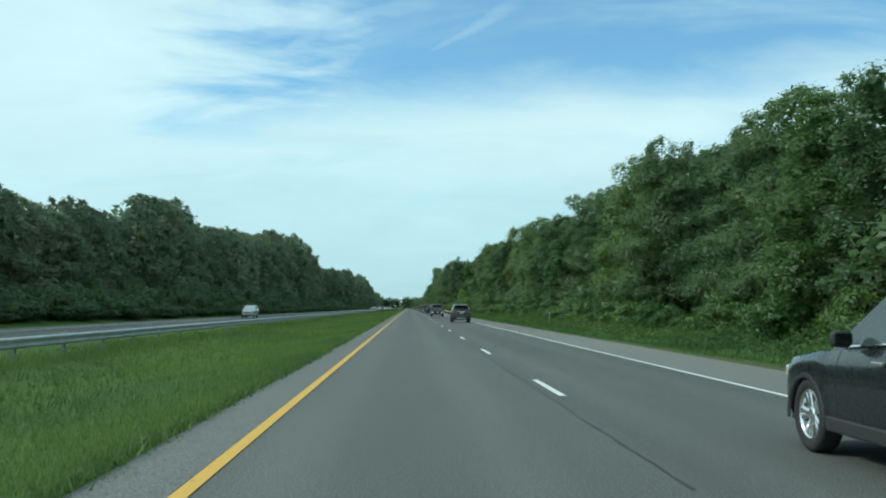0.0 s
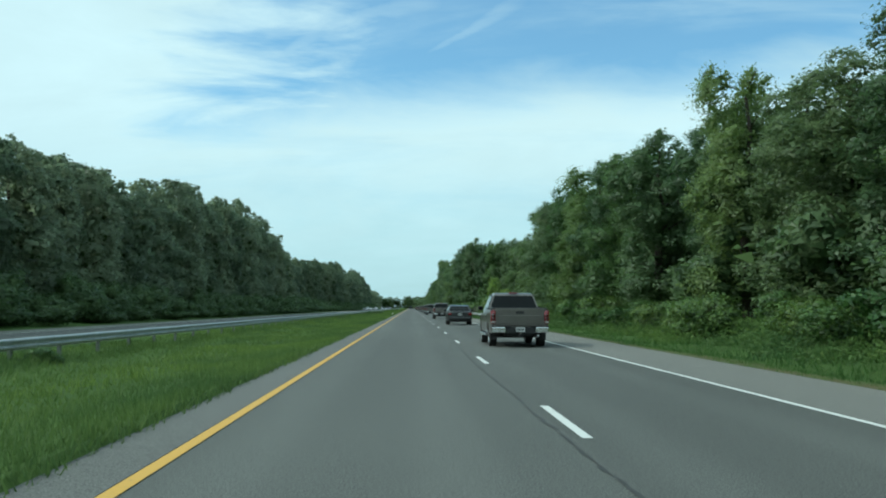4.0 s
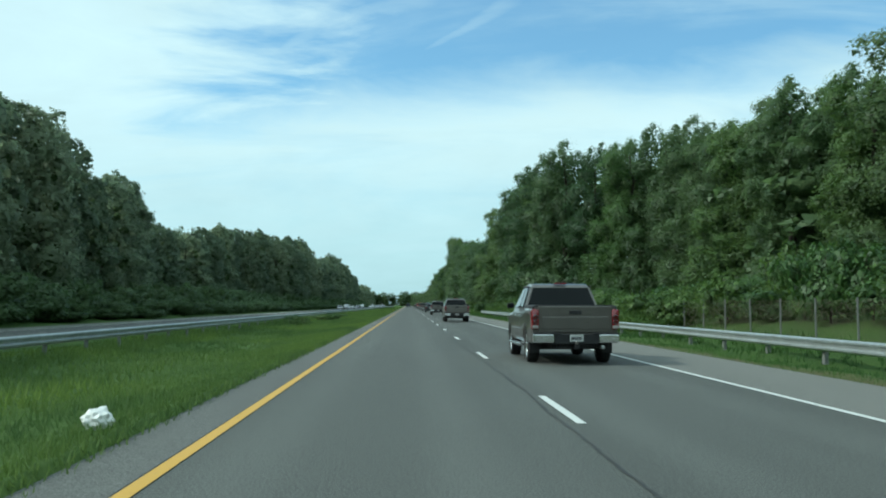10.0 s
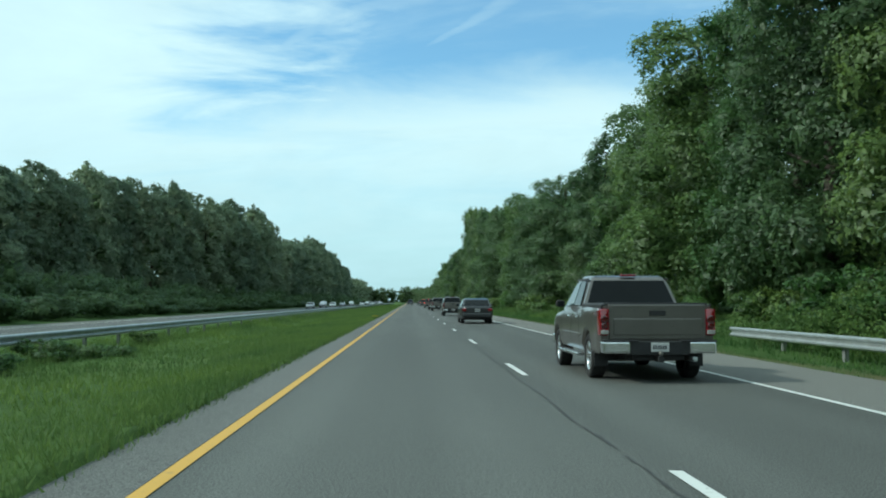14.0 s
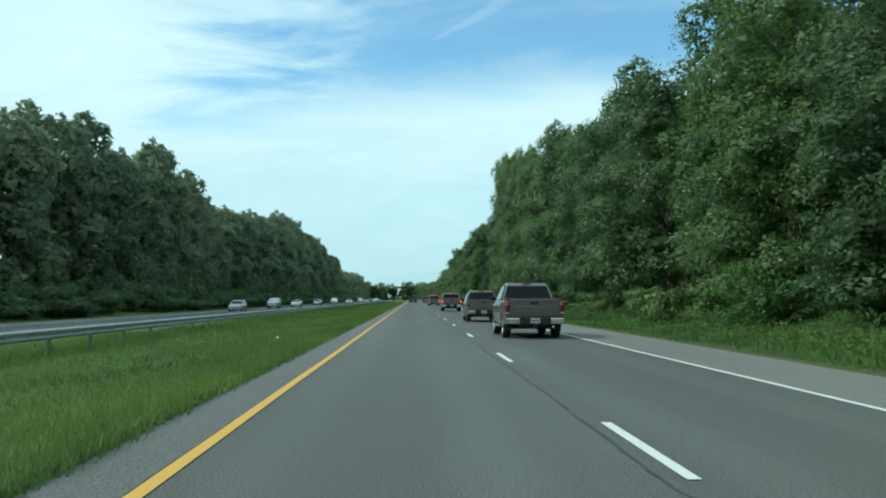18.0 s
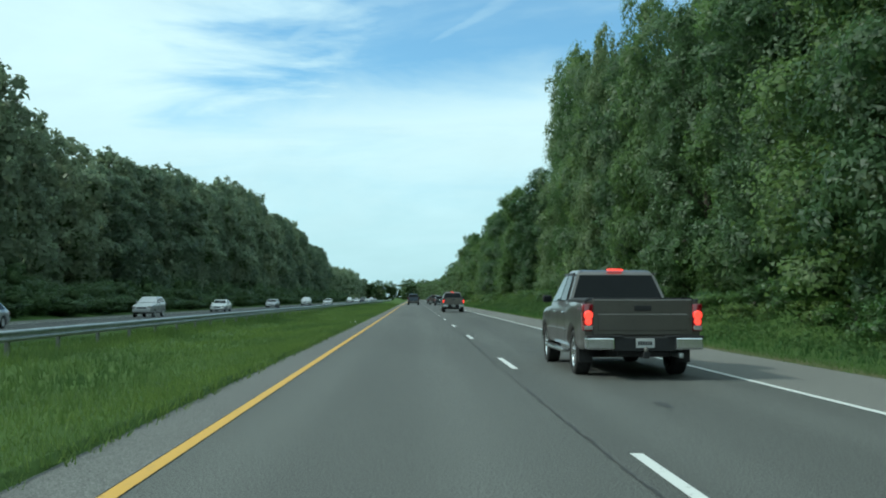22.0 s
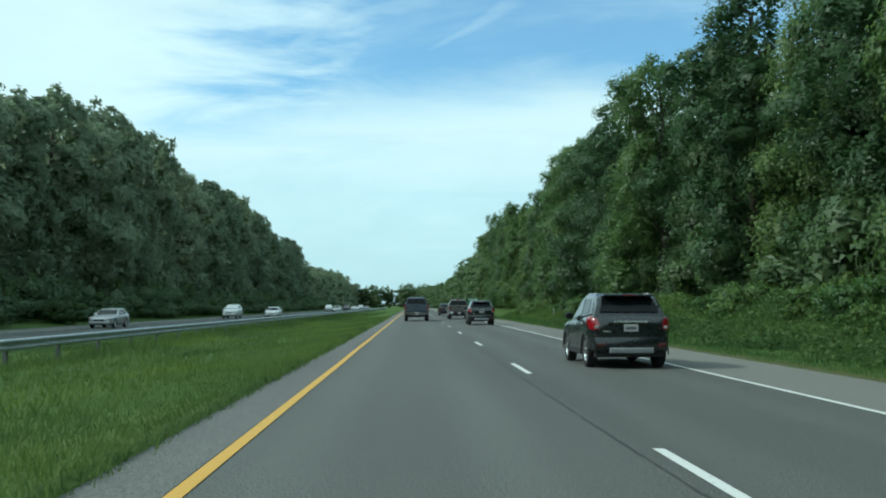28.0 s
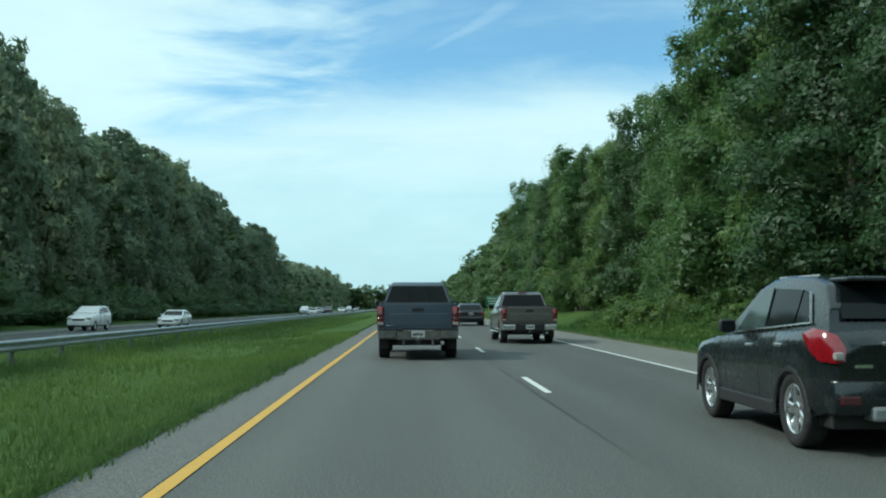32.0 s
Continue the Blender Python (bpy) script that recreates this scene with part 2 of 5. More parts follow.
def ground_material():
    m, n, l, b = material("verge_soil_and_turf", 0.95)
    big = noise_fac(n, l, 0.12, 5, 0.6)
    fine = noise_fac(n, l, 5.0, 6, 0.7)
    c = ramp(n, l, big, ((0.3, (0.046, 0.082, 0.022)), (0.55, (0.062, 0.106, 0.026)), (0.75, (0.086, 0.126, 0.036))))
    c = mix_rgb(n, l, 0.65, c, ramp(n, l, fine, ((0.25, (0.25,) * 3), (0.75, (0.70,) * 3))), "OVERLAY")
    # dry, trodden strip along the outer shoulder
    tc = n.new("ShaderNodeTexCoord")
    sx = n.new("ShaderNodeSeparateXYZ")
    l.new(tc.outputs["Object"], sx.inputs[0])
    near = n.new("ShaderNodeMapRange")
    near.interpolation_type = "SMOOTHSTEP"
    near.inputs["From Min"].default_value, near.inputs["From Max"].default_value = 9.0, 7.5
    l.new(sx.outputs[0], near.inputs["Value"])
    right = n.new("ShaderNodeMath")
    right.operation = "GREATER_THAN"
    right.inputs[1].default_value = 6.0
    l.new(sx.outputs[0], right.inputs[0])
    patch = noise_fac(n, l, 0.9, 5, 0.65)
    k = n.new("ShaderNodeMath")
    k.operation = "MULTIPLY"
    l.new(near.outputs["Result"], k.inputs[0])
    l.new(right.outputs[0], k.inputs[1])
    k2 = n.new("ShaderNodeMath")
    k2.operation = "MULTIPLY"
    k2.use_clamp = True
    l.new(k.outputs[0], k2.inputs[0])
    l.new(ramp(n, l, patch, ((0.35, (0.2,) * 3), (0.6, (0.95,) * 3))), k2.inputs[1])
    c = mix_rgb(n, l, k2.outputs[0], c, (0.105, 0.098, 0.050))
    l.new(c, b.inputs["Base Color"])
    b.inputs["Specular IOR Level"].default_value = 0.1
    bump(n, l, b, fine, 0.9, 0.12)
    return m


M_ground = ground_material()


def leaf_material(name, dark, mid, light, glow=0.32, rough=0.5, patchy=False, spec=0.5):
    m, n, l, b = material(name, rough)
    geo = n.new("ShaderNodeNewGeometry")
    info = n.new("ShaderNodeObjectInfo")
    c = ramp(n, l, geo.outputs["Random Per Island"], ((0.0, dark), (0.55, mid), (1.0, light)))
    hue = n.new("ShaderNodeHueSaturation")
    k = n.new("ShaderNodeMapRange")
    k.inputs["To Min"].default_value, k.inputs["To Max"].default_value = 0.480, 0.525
    l.new(info.outputs["Random"], k.inputs["Value"])
    l.new(k.outputs["Result"], hue.inputs["Hue"])
    k2 = n.new("ShaderNodeMapRange")
    k2.inputs["To Min"].default_value, k2.inputs["To Max"].default_value = 1.30, 0.78
    l.new(info.outputs["Random"], k2.inputs["Value"])
    l.new(k2.outputs["Result"], hue.inputs["Value"])
    if patchy:
        # drier yellowish and lusher dark patches over metres
        big = noise_fac(n, l, 0.22, 4, 0.6, (1.0, 0.45, 1.0))
        c = mix_rgb(n, l, 1.0, c, ramp(n, l, big, ((0.34, (0.66, 0.74, 0.85)), (0.50, (1.0, 1.0, 1.0)), (0.66, (1.26, 1.20, 1.0)))), "MULTIPLY")
    l.new(c, hue.inputs["Color"])
    l.new(hue.outputs[0], b.inputs["Base Color"])
    b.inputs["Specular IOR Level"].default_value = spec
    t = n.new("ShaderNodeBsdfTranslucent")
    l.new(hue.outputs[0], t.inputs["Color"])
    mx = n.new("ShaderNodeMixShader")
    mx.inputs[0].default_value = glow
    l.new(b.outputs[0], mx.inputs[1])
    l.new(t.outputs[0], mx.inputs[2])
    l.new(mx.outputs[0], n["Material Output"].inputs["Surface"])
    return m


M_leaf = leaf_material("tree_foliage", (0.062, 0.106, 0.042), (0.080, 0.134, 0.050), (0.102, 0.162, 0.060), 0.5)
# paler, greyer copy of tree_foliage: haze over the far wood put into the colour
M_leaf_hazed = leaf_material("hazed_tree_foliage", (0.13, 0.175, 0.105), (0.155, 0.205, 0.122), (0.18, 0.235, 0.14), 0.62)
M_vine = leaf_material("vine_foliage", (0.068, 0.120, 0.036), (0.092, 0.158, 0.042), (0.120, 0.192, 0.052), 0.5)
M_bush = leaf_material("thicket_foliage", (0.045, 0.085, 0.022), (0.075, 0.140, 0.030), (0.12, 0.195, 0.042), 0.4)
M_weed = leaf_material("weed_foliage", (0.060, 0.110, 0.034), (0.083, 0.144, 0.042), (0.112, 0.176, 0.052), 0.45, 0.6, True, 0.2)
M_grass = leaf_material("long_grass", (0.066, 0.120, 0.032), (0.085, 0.146, 0.039), (0.114, 0.182, 0.052), 0.4, 0.6, True, 0.15)


def inner_foliage():
    m, n, l, b = material("inner_twigs_and_leaves", 0.9)
    fine = noise_fac(n, l, 7.0, 5, 0.75)
    big = noise_fac(n, l, 0.9, 3, 0.5)
    c = ramp(n, l, fine, ((0.36, (0.045, 0.070, 0.030)), (0.52, (0.085, 0.128, 0.054)), (0.66, (0.125, 0.185, 0.070))))
    c = mix_rgb(n, l, 0.4, c, ramp(n, l, big, ((0.3, (0.35,) * 3), (0.7, (0.62,) * 3))), "OVERLAY")
    l.new(c, b.inputs["Base Color"])
    b.inputs["Specular IOR Level"].default_value = 0.1
    bump(n, l, b, fine, 1.0, 0.25)
    return m


M_core = inner_foliage()
M_bark = plain("bark", (0.062, 0.052, 0.042), 0.9, 0, 0.4, 4.0, 0.2)
M_steel = plain("galvanised_steel", (0.42, 0.44, 0.44), 0.45, 0.7, 0.15, 3.0)
M_post = plain("weathered_rail_post", (0.19, 0.195, 0.185), 0.65, 0.3, 0.25, 4.0)
M_fence = plain("weathered_fence_steel", (0.17, 0.18, 0.17), 0.6, 0.4, 0.2, 4.0)
M_postwood = plain("weathered_post", (0.20, 0.17, 0.13), 0.9, 0, 0.3, 6.0, 0.2)


# ---------------------------------------------------------------- mesh helpers
def part(name, bm, mat, parent, label=""):
    """Links a bmesh as one mesh object under a thing or part."""
    me = bpy.data.meshes.new(name)
    bm.to_mesh(me)
    bm.free()
    me.materials.append(mat)
    ob = new(name, me)
    ob.parent = parent
    if label:
        ob["label"] = label
    return ob


def array_mesh(name, verts, quads, mat, smooth=False):
    me = bpy.data.meshes.new(name)
    verts, quads = np.asarray(verts, np.float32), np.asarray(quads, np.int32)
    k = quads.shape[1]
    me.vertices.add(len(verts))
    me.vertices.foreach_set("co", verts.ravel())
    me.loops.add(quads.size)
    me.loops.foreach_set("vertex_index", quads.ravel())
    me.polygons.add(len(quads))
    me.polygons.foreach_set("loop_start", np.arange(0, quads.size, k, dtype=np.int32))
    me.polygons.foreach_set("loop_total", np.full(len(quads), k, np.int32))
    if smooth:
        me.polygons.foreach_set("use_smooth", np.ones(len(quads), bool))
    me.update(calc_edges=True)
    me.materials.append(mat)
    return me


def empty(name, m=None):
    ob = new(name)
    if m is not None:
        ob.matrix_world = m
    return ob


def box(bm, x0, x1, y0, y1, z0, z1, bevel=0.0):
    r = bmesh.ops.create_cube(bm, size=1.0, matrix=Matrix.LocRotScale(((x0 + x1) / 2, (y0 + y1) / 2, (z0 + z1) / 2), None, (x1 - x0, y1 - y0, z1 - z0)))
    if bevel:
        es = list({e for vv in r["verts"] for e in vv.link_edges})
        bmesh.ops.bevel(bm, geom=es, offset=bevel, segments=2, affect="EDGES", profile=0.5)
    return r["verts"]


def extrude_y(bm, profile, y0, y1, closed=False):
    """A strip swept along y from a list of (x, z)."""
    a = [bm.verts.new((x, y0, z)) for x, z in profile]
    b = [bm.verts.new((x, y1, z)) for x, z in profile]
    n = len(profile)
    for i in range(n if closed else n - 1):
        j = (i + 1) % n
        bm.faces.new((a[i], a[j], b[j], b[i]))
    if closed:
        bm.faces.new(a[::-1])
        bm.faces.new(b)


# ---------------------------------------------------------------- ground and roads
PROFILE = ((-60, -36, -32, -28.0, -27.4, -15.4, -14.8, -11, -8.0, -4.5, -3.1, -2.60, -2.50, 7.26, 7.5, 10.0, 12.5, 16, 60),
           (0.5, 0.3, -0.2, -0.42, -0.48, -0.48, -0.44, -0.37, -0.46, -0.16, 0.02, 0.08, -0.06, -0.06, 0.02, -0.22, -0.12, 0.7, 1.6))


def swell(x, y):
    """Gentle humps of the turf, none under the roads."""
    k = np.interp(x, (-40, -34, -29, -27.6, -15, -13, -10, -3.4, -2.8, 7.6, 9.0, 40, 60), (0.1, 0.1, 0.08, 0, 0, 0.05, 0.07, 0.05, 0, 0, 0.07, 0.1, 0))
    return k * (np.sin(0.9 * x + 0.31 * y) * np.sin(0.23 * y - 0.5 * x + 1.0) + 0.5 * np.sin(0.55 * y + 0.7 * x))


def ground_height(x):
    """Verge profile: crown of the road at 0, turf standing over its edge, ditch in the median, rising verge."""
    return float(np.interp(x, *PROFILE))


xs = np.concatenate([np.array([-2400, -900, -300, -120.0]), np.linspace(-60, -30, 7), np.linspace(-28, -3, 51), np.array([-2.72, -2.60, -2.50]), np.linspace(-2, 7, 10), np.array([7.26, 7.5]), np.linspace(8.3, 30, 44), np.array([45, 60, 120.0, 300, 900, 2400])])
ys = np.concatenate([np.array([-900.0, -200]), np.arange(-40, 860, 2.0), np.arange(860, 1240, 12.0), np.array([1400.0, 1800, 2600, 4200])])
gx, gy = np.meshgrid(xs, ys)
gv = np.stack([gx, gy, np.interp(gx, *PROFILE) + swell(gx, gy)], 2).reshape(-1, 3)
nx = len(xs)
gi = (np.arange(len(ys) - 1)[:, None] * nx + np.arange(nx - 1)[None]).reshape(-1)
gq = np.stack([gi, gi + 1, gi + nx + 1, gi + nx], 1)
ground = new("ground", array_mesh("ground", gv, gq, M_ground, True))
tagged(ground, "green grassy highway verge and median ground", "ground", kind="structure")

Y_END = 1185.0


def slab(name, x0, x1, mat, z, label, category="road", z_low=-0.3):
    bm = bmesh.new()
    extrude_y(bm, [(x0, z_low), (x0, z), (x1, z), (x1, z_low)], -60, Y_END)
    me = bpy.data.meshes.new(name)
    bm.to_mesh(me)
    bm.free()
    me.materials.append(mat)
    return tagged(new(name, me), label, category, kind="structure")


road = slab("road", -1.88, 5.26, M_road, 0.0, "worn grey asphalt carriageway with two lanes")
slab("shoulder_left", -2.56, -1.88, M_inner, 0.004, "narrow pale asphalt inner shoulder", "shoulder")
slab("shoulder_right", 5.26, 7.35, M_shoulder, 0.004, "wide pale asphalt outer shoulder", "shoulder")
slab("opposite_road", -25.0, -17.0, M_road, -0.42, "grey asphalt carriageway for oncoming traffic", z_low=-0.6)
slab("opposite_shoulder", -17.0, -15.4, M_shoulder, -0.416, "pale asphalt shoulder of the oncoming carriageway", "shoulder", -0.6)
slab("opposite_outer_shoulder", -27.5, -25.0, M_shoulder, -0.416, "pale asphalt outer shoulder of the oncoming carriageway", "shoulder", -0.6)


def strip(name, x, w, mat, label, z=0.008):
    bm = bmesh.new()
    n = 180
    rng = random.Random(int(abs(x) * 100))
    prev = None
    for i in range(n + 1):
        y = -60 + (Y_END + 60) * i / n
        jx = rng.uniform(-0.008, 0.008)
        cur = (bm.verts.new((x - w / 2 + jx, y, z)), bm.verts.new((x + w / 2 + jx, y, z)))
        if prev:
            bm.faces.new((prev[0], prev[1], cur[1], cur[0]))
        prev = cur
    me = bpy.data.meshes.new(name)
    bm.to_mesh(me)
    bm.free()
    me.materials.append(mat)
    return tagged(new(name, me), label, "road marking", kind="structure")


strip("yellow_line", -1.80, 0.125, M_yellow, "solid yellow edge line painted on asphalt")
strip("white_edge_line", 5.18, 0.105, M_white, "solid white edge line painted on asphalt")
strip("opposite_yellow_line", -17.1, 0.15, M_yellow, "solid yellow edge line of oncoming carriageway", -0.411)
strip("opposite_white_line", -24.7, 0.14, M_white, "solid white edge line of oncoming carriageway", -0.411)

# lane dashes: 3.05 m long on a 12.19 m pitch
bm = bmesh.new()
vs = [bm.verts.new(p) for p in ((-0.052, -3.05, 0.009), (0.053, -3.04, 0.009), (0.055, -1.5, 0.009), (0.051, -0.01, 0.009), (-0.053, 0, 0.009), (-0.054, -1.6, 0.009))]
bm.faces.new(vs)
dash_mesh = bpy.data.meshes.new("lane_dash")
bm.to_mesh(dash_mesh)
bm.free()
dash_mesh.materials.append(M_white)
for lane_x, first, lane_z, count in ((1.885, 17.08, 0.0, 80), (-20.9, 12.0, -0.42, 80)):
    for i in range(-3, count):
        d = new("lane_dash", dash_mesh)
        d.location = (lane_x, first + 12.19 * i, lane_z)
        d.parent = road
        d.matrix_parent_inverse = Matrix()


# tar-filled seam that wanders beside the lane dashes, broken here and there
M_tar = plain("dark_tar", (0.040, 0.041, 0.039), 0.75, 0, 0.4, 12.0, 0.3)
M_oil = plain("oil_stained_asphalt", (0.050, 0.052, 0.050), 0.7, 0, 0.5, 9.0, 0.3)


def seam(name, x0, y0, y1, seed, width):
    bm = bmesh.new()
    prev, y = None, y0
    while y < y1:
        x = x0 + 0.13 * noise.noise((y * 0.045, seed, 0)) + 0.05 * noise.noise((y * 0.4, seed, 3)) + 0.03 * noise.noise((y * 2.3, seed, 5)) + 0.02 * noise.noise((y * 7.0, seed, 7))
        w = width * max(0.25, 0.75 + 1.3 * noise.noise((y * 3.1, seed, 9)) + 0.6 * noise.noise((y * 0.6, seed, 10)))
        fade = min(1.0, 3.2 * (noise.noise((y * 0.11, seed, 12)) + 0.40), 3.0 * (noise.noise((y * 1.7, seed, 14)) + 0.46))
        w *= max(0.12, fade)
        if fade < 0:
            prev = None
        else:
            cur = (bm.verts.new((x - w, y, 0.0055)), bm.verts.new((x + w, y, 0.0055)))
            if prev:
                bm.faces.new((prev[0], prev[1], cur[1], cur[0]))
            prev = cur
        y += 0.13
    o = part(name, bm, M_tar, road)
    return o


seam("tar_seam", 1.68, -10, 780, 2.0, 0.021)


def stain(x, y, rx, ry, seed):
    """A ragged spill: one main splash and a few spatters beside it."""
    rs = random.Random(seed)
    bm = bmesh.new()
    for j in range(5):
        k0 = 0.62 if j == 0 else rs.uniform(0.10, 0.34)
        cx, cy = (x, y) if j == 0 else (x + rs.uniform(-0.9, 0.9) * rx, y + rs.uniform(-1.1, 1.1) * ry)
        ring = []
        for i in range(22):
            a = 2 * math.pi * i / 22
            k = k0 * max(0.3, 1 + 0.75 * noise.noise((math.cos(a) * 1.6, math.sin(a) * 1.6, seed + j)) + 0.35 * noise.noise((math.cos(a) * 5, math.sin(a) * 5, seed - j)))
            ring.append(bm.verts.new((cx + math.cos(a) * rx * k, cy + math.sin(a) * ry * k, 0.0045 + 0.0003 * j)))
        mid = bm.verts.new((cx, cy, 0.0045 + 0.0003 * j))
        for i in range(22):
            bm.faces.new((mid, ring[i], ring[(i + 1) % 22]))
    part("oil_stain", bm, M_oil, road)


for i, (x, y, rx, ry) in enumerate(((1.93, 241.0, 0.08, 0.2), (3.1, 214.6, 0.16, 0.5), (3.03, 544.8, 0.10, 0.4), (2.86, 515.9, 0.12, 0.3), (2.93, 556.8, 0.14, 0.3), (2.01, 558.8, 0.09, 0.2), (1.51, 560.7, 0.10, 0.25),
                                     (2.98, 586.4, 0.16, 0.30), (2.62, 588.4, 0.09, 0.18), (3.38, 584.1, 0.17, 0.28), (2.95, 584.6, 0.10, 0.16), (2.62, 583.6, 0.08, 0.14), (3.5, 587.4, 0.07, 0.2), (2.94, 598.3, 0.08, 0.2), (2.7, 521.0, 0.12, 0.35))):
    stain(x, y, rx * 1.35, ry * 1.25, i * 1.7)


# ---------------------------------------------------------------- guard rails
def w_beam():
    """Profile (x, z) of a two-ridge steel beam facing -x, 0.31 m deep, centred on its post line."""
    return [(0.0, -0.155), (-0.045, -0.145), (-0.083, -0.115), (-0.083, -0.075), (-0.02, -0.03), (-0.02, 0.03), (-0.083, 0.075), (-0.083, 0.115), (-0.045, 0.145), (0.0, 0.155)]


def guard_rail(x, y0, y1, base, side, label, steps=3.81):
    """side -1: the beam faces -x; 1: it faces +x."""
    top = empty("guard_rail", pose(x, y0, base))
    tagged(top, label, "guard rail", kind="structure")
    prof = [(-side * px, pz + 0.56) for px, pz in w_beam()]
    back = [(px + side * 0.006, pz) for px, pz in prof]
    bm = bmesh.new()
    extrude_y(bm, prof + back[::-1], 0, steps + 0.15, True)
    n = int((y1 - y0) / steps)
    bmp = bmesh.new()
    box(bmp, -0.05, 0.05, -0.08, 0.08, -0.3, 0.68, 0.006)
    bmesh.ops.translate(bmp, verts=bmp.verts, vec=(-side * 0.12, 0, 0))
    box(bmp, min(0, -side * 0.09), max(0, -side * 0.09), -0.05, 0.05, 0.45, 0.67)
    post_mesh = bpy.data.meshes.new("post")
    bmp.to_mesh(post_mesh)
    bmp.free()
    post_mesh.materials.append(M_post)
    beam_mesh = bpy.data.meshes.new("beam")
    bm.to_mesh(beam_mesh)
    bm.free()
    beam_mesh.materials.append(M_steel)
    for i in range(n):
        for nm, me, lift in (("beam", beam_mesh, 0.0015 * (i % 2)), ("post", post_mesh, 0)):
            o = new(nm, me)
            o.location = (lift, i * steps, 0)
            o.parent = top
    return top


guard_rail(-11.0, -30, 1020, -0.37, 1, "galvanised steel guard rail along the grass median")
guard_rail(10.3, 234, 395, -0.28, -1, "galvanised steel guard rail beside the outer shoulder")


# ---------------------------------------------------------------- trees
def leaf_cloud(rng, lobes, count, size, face, floor=0.25):
    """Diamond leaves and leaf sprays scattered over the outside of overlapping lobes. face: share of them on the -x half."""
    c = np.array([l[0] for l in lobes])
    r = np.array([l[1] for l in lobes])
    area = (r ** 2).sum(1)
    pts, nor, deep = [], [], []
    need = count
    while need > 0:
        m = need * 3
        k = rng.choice(len(lobes), m, p=area / area.sum())
        d = rng.normal(size=(m, 3))
        d /= np.linalg.norm(d, axis=1)[:, None]
        flip = (d[:, 0] > 0) & (rng.random(m) < face)
        d[flip, 0] *= -1
        low = (d[:, 2] < -0.3) & (rng.random(m) < 0.6)
        d[low, 2] *= -1
        inner = rng.random(m) < 0.3
        p = c[k] + d * r[k] * np.where(inner, rng.uniform(0.62, 0.86, m), 0.84 + 0.42 * rng.random(m) ** 1.6)[:, None]
        # a wave over the surface makes clumps and gaps
        inside = np.zeros(m, bool)
        for ci, ri in zip(c, r):
            inside |= (((p - ci) / ri) ** 2).sum(1) < np.where(inner, 0.36, 0.72)
        ok = ~inside & (p[:, 2] > floor)
        wave = np.sin(p[:, 0] * 2.1 + p[:, 2] * 1.7) + np.sin(p[:, 1] * 2.3 - p[:, 2] * 1.3) + np.sin(p[:, 2] * 3.1 + p[:, 1])
        ok &= inner | (wave > rng.uniform(-1.9, 0.9, m))
        p, d = p[ok][:need], d[ok][:need]
        deep.append(inner[ok][:need])
        pts.append(p)
        nor.append(d)
        need -= len(p)
    p, d = np.concatenate(pts), np.concatenate(nor)
    m = len(p)
    n = d + rng.normal(scale=0.42, size=(m, 3)) + np.array((0, 0, 0.3))
    n /= np.linalg.norm(n, axis=1)[:, None]
    t = np.cross(n, rng.normal(size=(m, 3)))
    t /= np.linalg.norm(t, axis=1)[:, None]
    t[:, 2] -= 0.35
    b = np.cross(n, t)
    s = size * rng.uniform(0.55, 1.4, (m, 1)) * np.where(np.concatenate(deep), 1.5, 1.0)[:, None]
    ln, wd = t * s, b * s * rng.uniform(0.30, 0.5, (m, 1))
    v = np.stack([p - ln * 0.5 + wd, p - ln * 0.5 - wd, p + ln * 0.6], 1).reshape(-1, 3)
    # the light on a leaf follows the clump that it hangs on, with a little flutter
    soft = d + rng.normal(scale=0.20, size=(m, 3)) + np.array((0, 0, 0.12))
    soft /= np.linalg.norm(soft, axis=1)[:, None]
    return v, np.arange(m * 3).reshape(-1, 3), np.repeat(soft, 3, 0)


def core_blobs(lobes, scale, seed, nu, nv):
    """Low lumpy bodies inside the lobes that close the crown."""
    vs, ns, qs, off = [], [], [], 0
    for li, (c, r) in enumerate(lobes):
        for j in range(nv + 1):
            th = math.pi * j / nv
            for i in range(nu):
                ph = 2 * math.pi * i / nu
                d = Vector((math.sin(th) * math.cos(ph), math.sin(th) * math.sin(ph), math.cos(th)))
                k = scale * (1 + 0.30 * noise.noise(d * 2.4 + Vector((li * 3.1, seed, 0))) + 0.12 * noise.noise(d * 6.0 + Vector((seed, li * 1.7, 0))))
                vs.append((c[0] + d.x * r[0] * k, c[1] + d.y * r[1] * k, max(0.05, c[2] + d.z * r[2] * k)))
                ns.append((d.x / r[0], d.y / r[1], d.z / r[2]))
        for j in range(nv):
            for i in range(nu):
                p0, p1, p2, p3 = off + j * nu + i, off + (j + 1) * nu + i, off + (j + 1) * nu + (i + 1) % nu, off + j * nu + (i + 1) % nu
                qs += [(p0, p1, p2), (p0, p2, p3)]
        off += (nv + 1) * nu
    ns = np.array(ns)
    return np.array(vs), np.array(qs), ns / np.linalg.norm(ns, axis=1)[:, None]


def limb(vs, qs, a, b, ra, rb, n=6):
    """A tapered round limb from a to b."""
    a, b = Vector(a), Vector(b)
    q = (b - a).to_track_quat("Z", "Y")
    off = len(vs)
    for p, r in ((a, ra), (b, rb)):
        for i in range(n):
            t = 2 * math.pi * i / n
            vs.append(p + q @ Vector((math.cos(t) * r, math.sin(t) * r, 0)))
    for i in range(n):
        qs.append((off + i, off + (i + 1) % n, off + n + (i + 1) % n, off + n + i))


